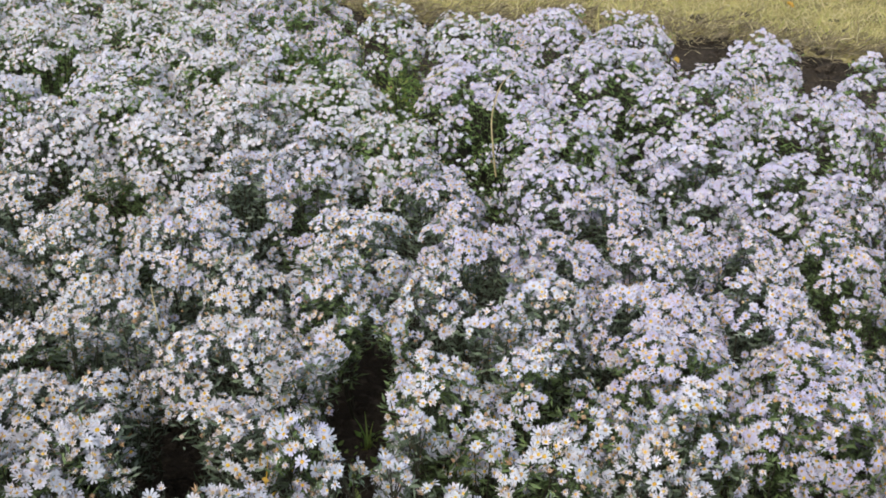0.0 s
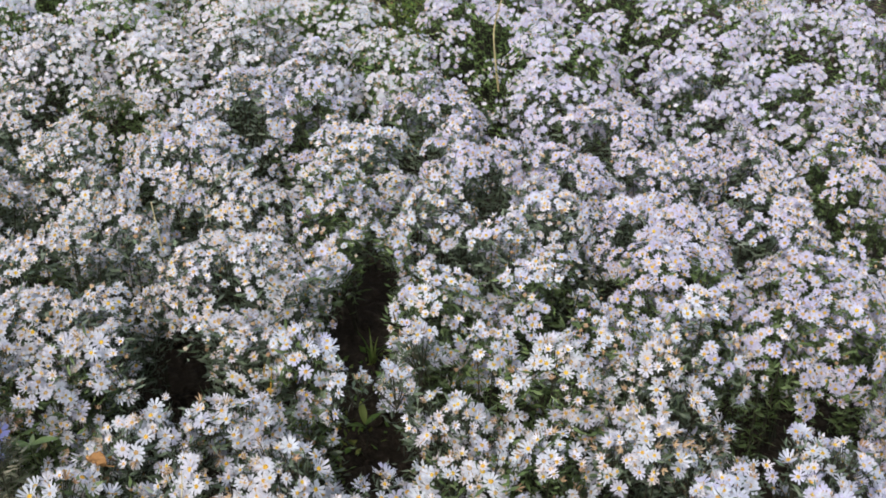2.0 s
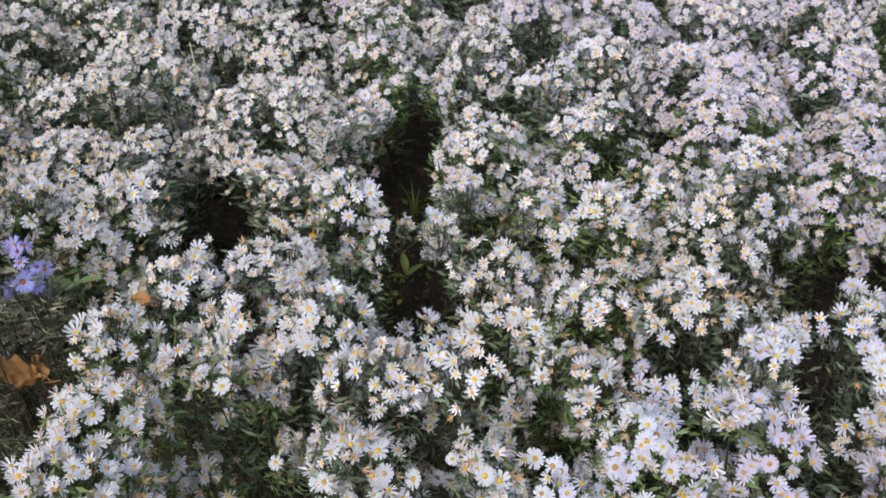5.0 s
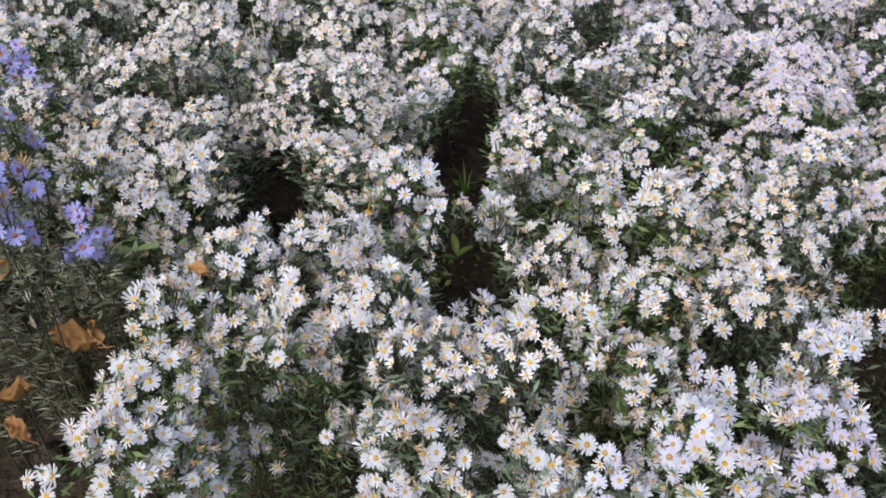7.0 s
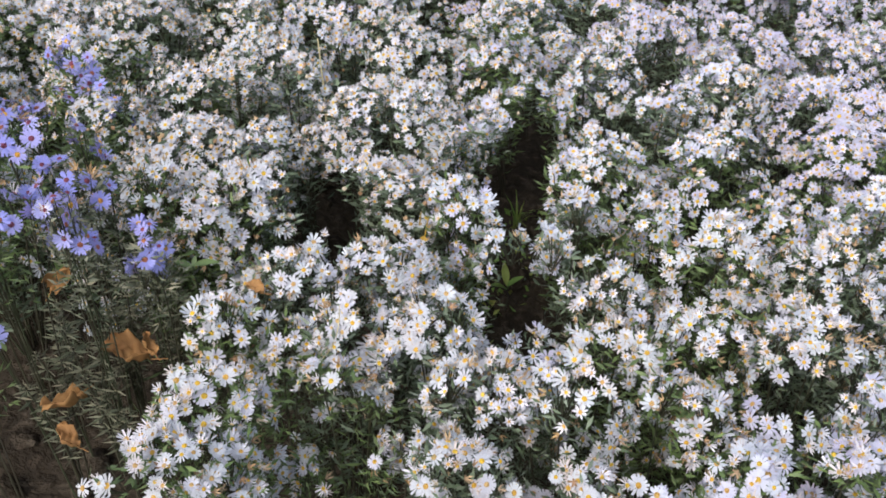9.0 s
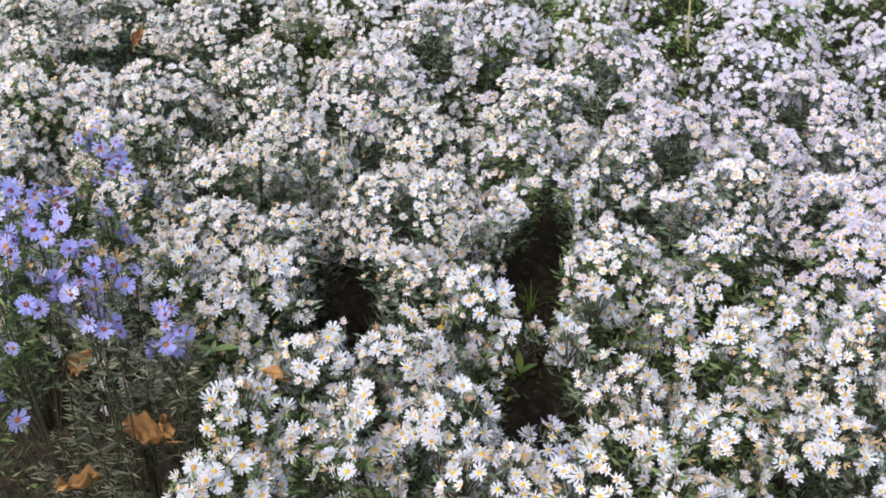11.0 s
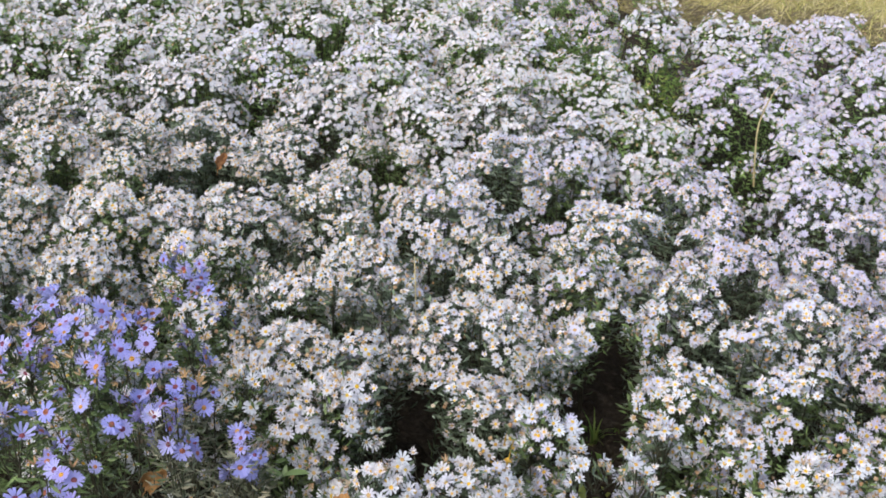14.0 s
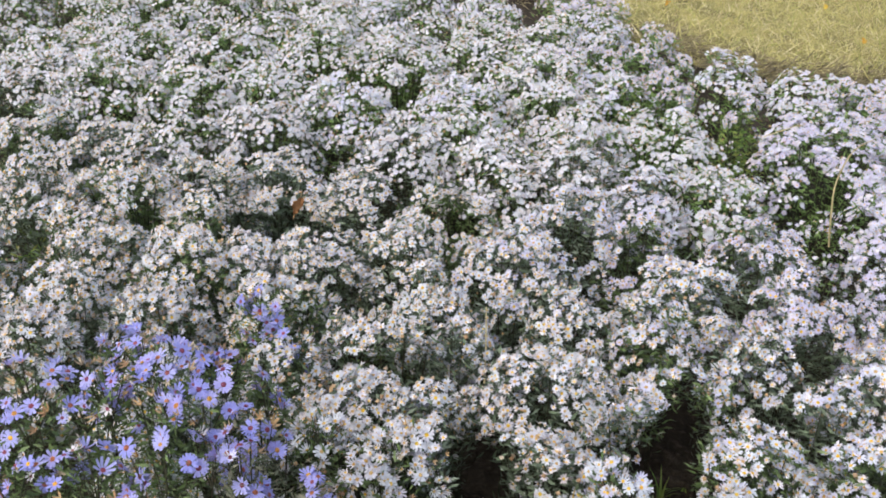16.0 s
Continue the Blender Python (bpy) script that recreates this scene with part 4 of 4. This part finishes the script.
def clods():
    rng = np.random.default_rng(79)
    n = 1900
    x = np.concatenate([rng.uniform(-1.0, 2.4, 1500), rng.uniform(-1.2, 0.8, 400)])
    y = np.concatenate([rng.uniform(3.2, 5.0, 1500), rng.uniform(0.6, 1.9, 400)])
    shapes = [dome_shape(6, 2, 1.0, 0.8, s, 0.25) for s in (1, 2, 3)]
    pick = rng.integers(0, 3, n)
    loc = np.stack([x, y, np.array([soil_height(a, b) for a, b in zip(x, y)]) - 0.004], 1)
    rot = turns(np.stack([rng.normal(0, 0.3, n), rng.normal(0, 0.3, n), np.ones(n)], 1), rng.uniform(0, 6, n), rng.gamma(2.0, 0.008, n) + 0.004)
    return tagged(new("soil_clods", tri_mesh("soil_clods", [(*stamp(s, rot[pick == i], loc[pick == i]), CLOD) for i, s in enumerate(shapes)])), "crumbled dark soil clods", "soil", kind="stuff")


clods()


# ---- dry stalks and fallen leaves ----
def stalk(points, radius, m, label, name="dry_grass_stalk", flat=1.0):
    """A thin bent stalk or blade through a few points."""
    pts = [Vector(p) for p in points]
    path = []
    for i in range(len(pts) - 1):
        p0, p1, p2, p3 = pts[max(i - 1, 0)], pts[i], pts[i + 1], pts[min(i + 2, len(pts) - 1)]
        for k in range(5):
            t = k / 5
            path.append(0.5 * (2 * p1 + (p2 - p0) * t + (2 * p0 - 5 * p1 + 4 * p2 - p3) * t * t + (3 * p1 - p0 - 3 * p2 + p3) * t ** 3))
    path.append(pts[-1])
    base = pts[0].copy()
    arr = np.array([[tuple(p - base) for p in path]])
    ob = new(name, tri_mesh(name, [(*tubes(arr, radius, 5), m)]))
    ob.location = base
    return tagged(ob, label, "dry grass")


stalk(((0.085, 2.48, 0.30), (0.072, 2.47, 0.40), (0.068, 2.46, 0.48), (0.088, 2.45, 0.565), (0.125, 2.44, 0.605)), 0.0030, STRAW, "pale dry grass blade bending over the asters")
stalk(((-0.498, 1.53, 0.36), (-0.497, 1.526, 0.42), (-0.499, 1.52, 0.53)), 0.0022, STRAW, "pale upright dry stalk among white asters")
stalk(((-0.335, 0.92, 0.42), (-0.312, 0.925, 0.435), (-0.298, 0.935, 0.47), (-0.296, 0.946, 0.505)), 0.0012, STRAW, "thin bent straw caught in white asters")
stalk(((-0.12, 2.80, 0.44), (-0.07, 2.81, 0.465), (-0.02, 2.83, 0.485)), 0.003, STRAW, "straw lying across the asters")


def fallen_leaf(x, y, z, size, tilt, turn, m=DEAD, label="curled orange-brown dead leaf lying among the plants"):
    """A broad dry leaf, rolled along its rib, crumpled, with a torn wavy rim and a stalk."""
    COUNT[0] += 1
    rng = random.Random(COUNT[0])
    ph = rng.uniform(0, 6)
    bm = bmesh.new()
    rows = []
    for i in range(13):
        t = i / 12
        w = size * 0.43 * max(0.05, math.sin(math.pi * (0.04 + 0.94 * t))) ** 0.7 * (1 + 0.16 * math.sin(11 * t + ph) + 0.08 * math.sin(23 * t))
        row = []
        for j in range(9):
            q = j / 4 - 1
            roll = 1.15 * q + 0.45 * math.sin(5 * t + ph)
            crumple = 0.07 * math.sin(9 * t + 4 * q + ph) + 0.05 * math.sin(17 * t - 7 * q) + 0.05 * abs(q) * math.sin(21 * t + 2 * ph)
            row.append(bm.verts.new((w * math.sin(roll) * 0.75, size * (t - 0.5) + size * 0.03 * math.sin(6 * q + ph), w * (1 - math.cos(roll)) * 0.8 + size * (crumple + 0.18 * (t - 0.4) ** 2))))
        rows.append(row)
    for i in range(12):
        for j in range(8):
            bm.faces.new((rows[i][j], rows[i][j + 1], rows[i + 1][j + 1], rows[i + 1][j])).smooth = True
    base = rows[0][4].co.copy()
    for a, b in ((0.0, 0.35), (2.1, 0.35), (4.2, 0.35)):
        p = [base + Vector((0.012 * size * math.cos(a + k), 0, 0.012 * size * math.sin(a + k))) for k in (0, 2.1)]
        q = [v + Vector((0.05 * size, -b * size, 0.06 * size)) for v in p]
        bm.faces.new([bm.verts.new(v) for v in (p[0], p[1], q[1], q[0])])
    me = bpy.data.meshes.new("fallen_leaf")
    bm.to_mesh(me)
    bm.free()
    me.materials.append(m)
    ob = new("fallen_leaf", me)
    ob.matrix_world = pose(x, y, z, tilt, tilt * 0.5, turn)
    thick = ob.modifiers.new("thickness", "SOLIDIFY")
    thick.thickness = 0.0007
    return tagged(ob, label, "dead leaf", "fallen leaves")


fallen_leaf(-0.645, 1.000, 0.285, 0.070, 8, 96)
fallen_leaf(-0.612, 1.010, 0.30, 0.035, 40, 60)
fallen_leaf(-0.708, 0.920, 0.25, 0.066, 18, 150)
fallen_leaf(-0.692, 0.884, 0.22, 0.045, 12, 70)
fallen_leaf(-0.713, 0.998, 0.42, 0.050, 80, 5)
fallen_leaf(-1.042, 1.842, 0.48, 0.038, 60, 30)
fallen_leaf(-0.437, 1.017, 0.44, 0.028, 10, 80)
fallen_leaf(0.84, 4.22, 0.035, 0.045, 8, 20, YELLOW, "yellow fallen leaf on the bare soil")
for lx, ly in ((-0.8, 5.6), (0.2, 5.3), (-0.3, 6.1), (0.9, 5.2), (0.0, 5.9), (1.5, 5.0)):
    fallen_leaf(lx, ly, 0.07, 0.04, 25, 40 * lx, YELLOW, "small yellow fallen leaf on the mown grass")


def broad_leaf(x, y, z, length, tilt, turn, m):
    """A wide smooth green leaf with a sunken rib."""
    bm = bmesh.new()
    rows = []
    for i in range(9):
        t = i / 8
        w = length * 0.17 * math.sin(math.pi * (0.03 + 0.95 * t)) ** 0.8
        rows.append([bm.verts.new((w * q, length * t, length * (0.25 * t - 0.3 * t * t) + abs(q) * w * 0.35)) for q in (-1, -0.5, 0, 0.5, 1)])
    for i in range(8):
        for j in range(4):
            bm.faces.new((rows[i][j], rows[i][j + 1], rows[i + 1][j + 1], rows[i + 1][j])).smooth = True
    me = bpy.data.meshes.new("leaf")
    bm.to_mesh(me)
    bm.free()
    me.materials.append(m)
    ob = new("leaf", me)
    ob.matrix_local = pose(x, y, z, tilt, 0, turn)
    return ob


def broad_weed(x, y, z, sizes, label, m):
    """A weed with a few broad leaves from one thin stem."""
    root = new("broad_leaved_weed")
    root.location = (x, y, 0)
    stem = tubes(np.array([[(0, 0, -0.01), (0.004, 0.003, z * 0.5), (0, 0, z)]]), 0.002, 5)
    part("stem", tri_mesh("stem", [(*stem, STEM)]), root)
    for k, (length, tilt, turn) in enumerate(sizes):
        leaf = broad_leaf(0, 0, z - 0.004 * k, length, tilt, turn, m)
        leaf.parent = root
    return tagged(root, label, "weed", "broad-leaved weeds")


broad_weed(-0.54, 1.05, 0.43, ((0.038, 10, -75), (0.032, 5, 80), (0.022, 30, 10)), "green weed with two broad leaves among white asters", LEAF["fresh"])
broad_weed(-0.155, 1.50, 0.06, ((0.045, 40, 20), (0.038, 30, -60), (0.038, 30, 120), (0.03, 50, 190)), "pale green broad-leaved weed on bare soil", LEAF["weed"])


def seedlings():
    """Tiny yellow-green weeds on the bare soil between the plants."""
    rng = np.random.default_rng(55)
    n = 260
    c = rng.integers(0, 5, n)
    cx = np.array((-0.17, -0.20, -0.13, -0.22, -0.46))[c] + rng.normal(0, 0.035, n)
    cy = np.array((1.72, 1.55, 1.62, 1.45, 1.50))[c] + rng.normal(0, 0.05, n)
    z = np.array([soil_height(a, b) for a, b in zip(cx, cy)])
    a = rng.uniform(0, 6.28, n)
    way = np.stack([np.cos(a), np.sin(a), rng.uniform(0.2, 1.0, n)], 1)
    lots = [(*stamp(leaf_shape(0.3, 0.3, 0, False), turns(way, rng.uniform(0, 6, n), rng.uniform(0.008, 0.022, n)), np.stack([cx, cy, z], 1)), LEAF["weed"])]
    return tagged(new("seedlings", tri_mesh("seedlings", lots)), "tiny yellow-green seedlings on dark soil", "weed", kind="stuff")


seedlings()


def yellow_weed(x, y, h):
    """A thin stalk with small yellowed leaves up its length."""
    rng = np.random.default_rng(66)
    root = new("yellowing_weed")
    root.location = (x, y, 0)
    path = np.array([[(0, 0, -0.01), (-0.01, 0, h * 0.4), (0.0, -0.005, h * 0.75), (0.015, -0.01, h)]])
    part("stem", tri_mesh("stem", [(*tubes(path, 0.002, 5), YELLOW)]), root)
    for k in range(12):
        t = 0.35 + 0.055 * k
        p = (0.012 * math.sin(3 * t) - 0.008 + 0.012 * (t - 0.5), -0.01 * t, h * t)
        a = k * 2.4
        rot = turns(np.array([[math.cos(a), math.sin(a), 0.6]]), np.array([0.0]), np.array([rng.uniform(0.018, 0.03)]))
        part("leaf", tri_mesh("leaf", [(*stamp(folded_leaf(0.16, 0.3), rot, np.array([p])), YELLOW)]), root)
    return tagged(root, "thin weed stalk with yellowed leaves by the soil channel", "weed")


yellow_weed(-0.262, 1.235, 0.43)
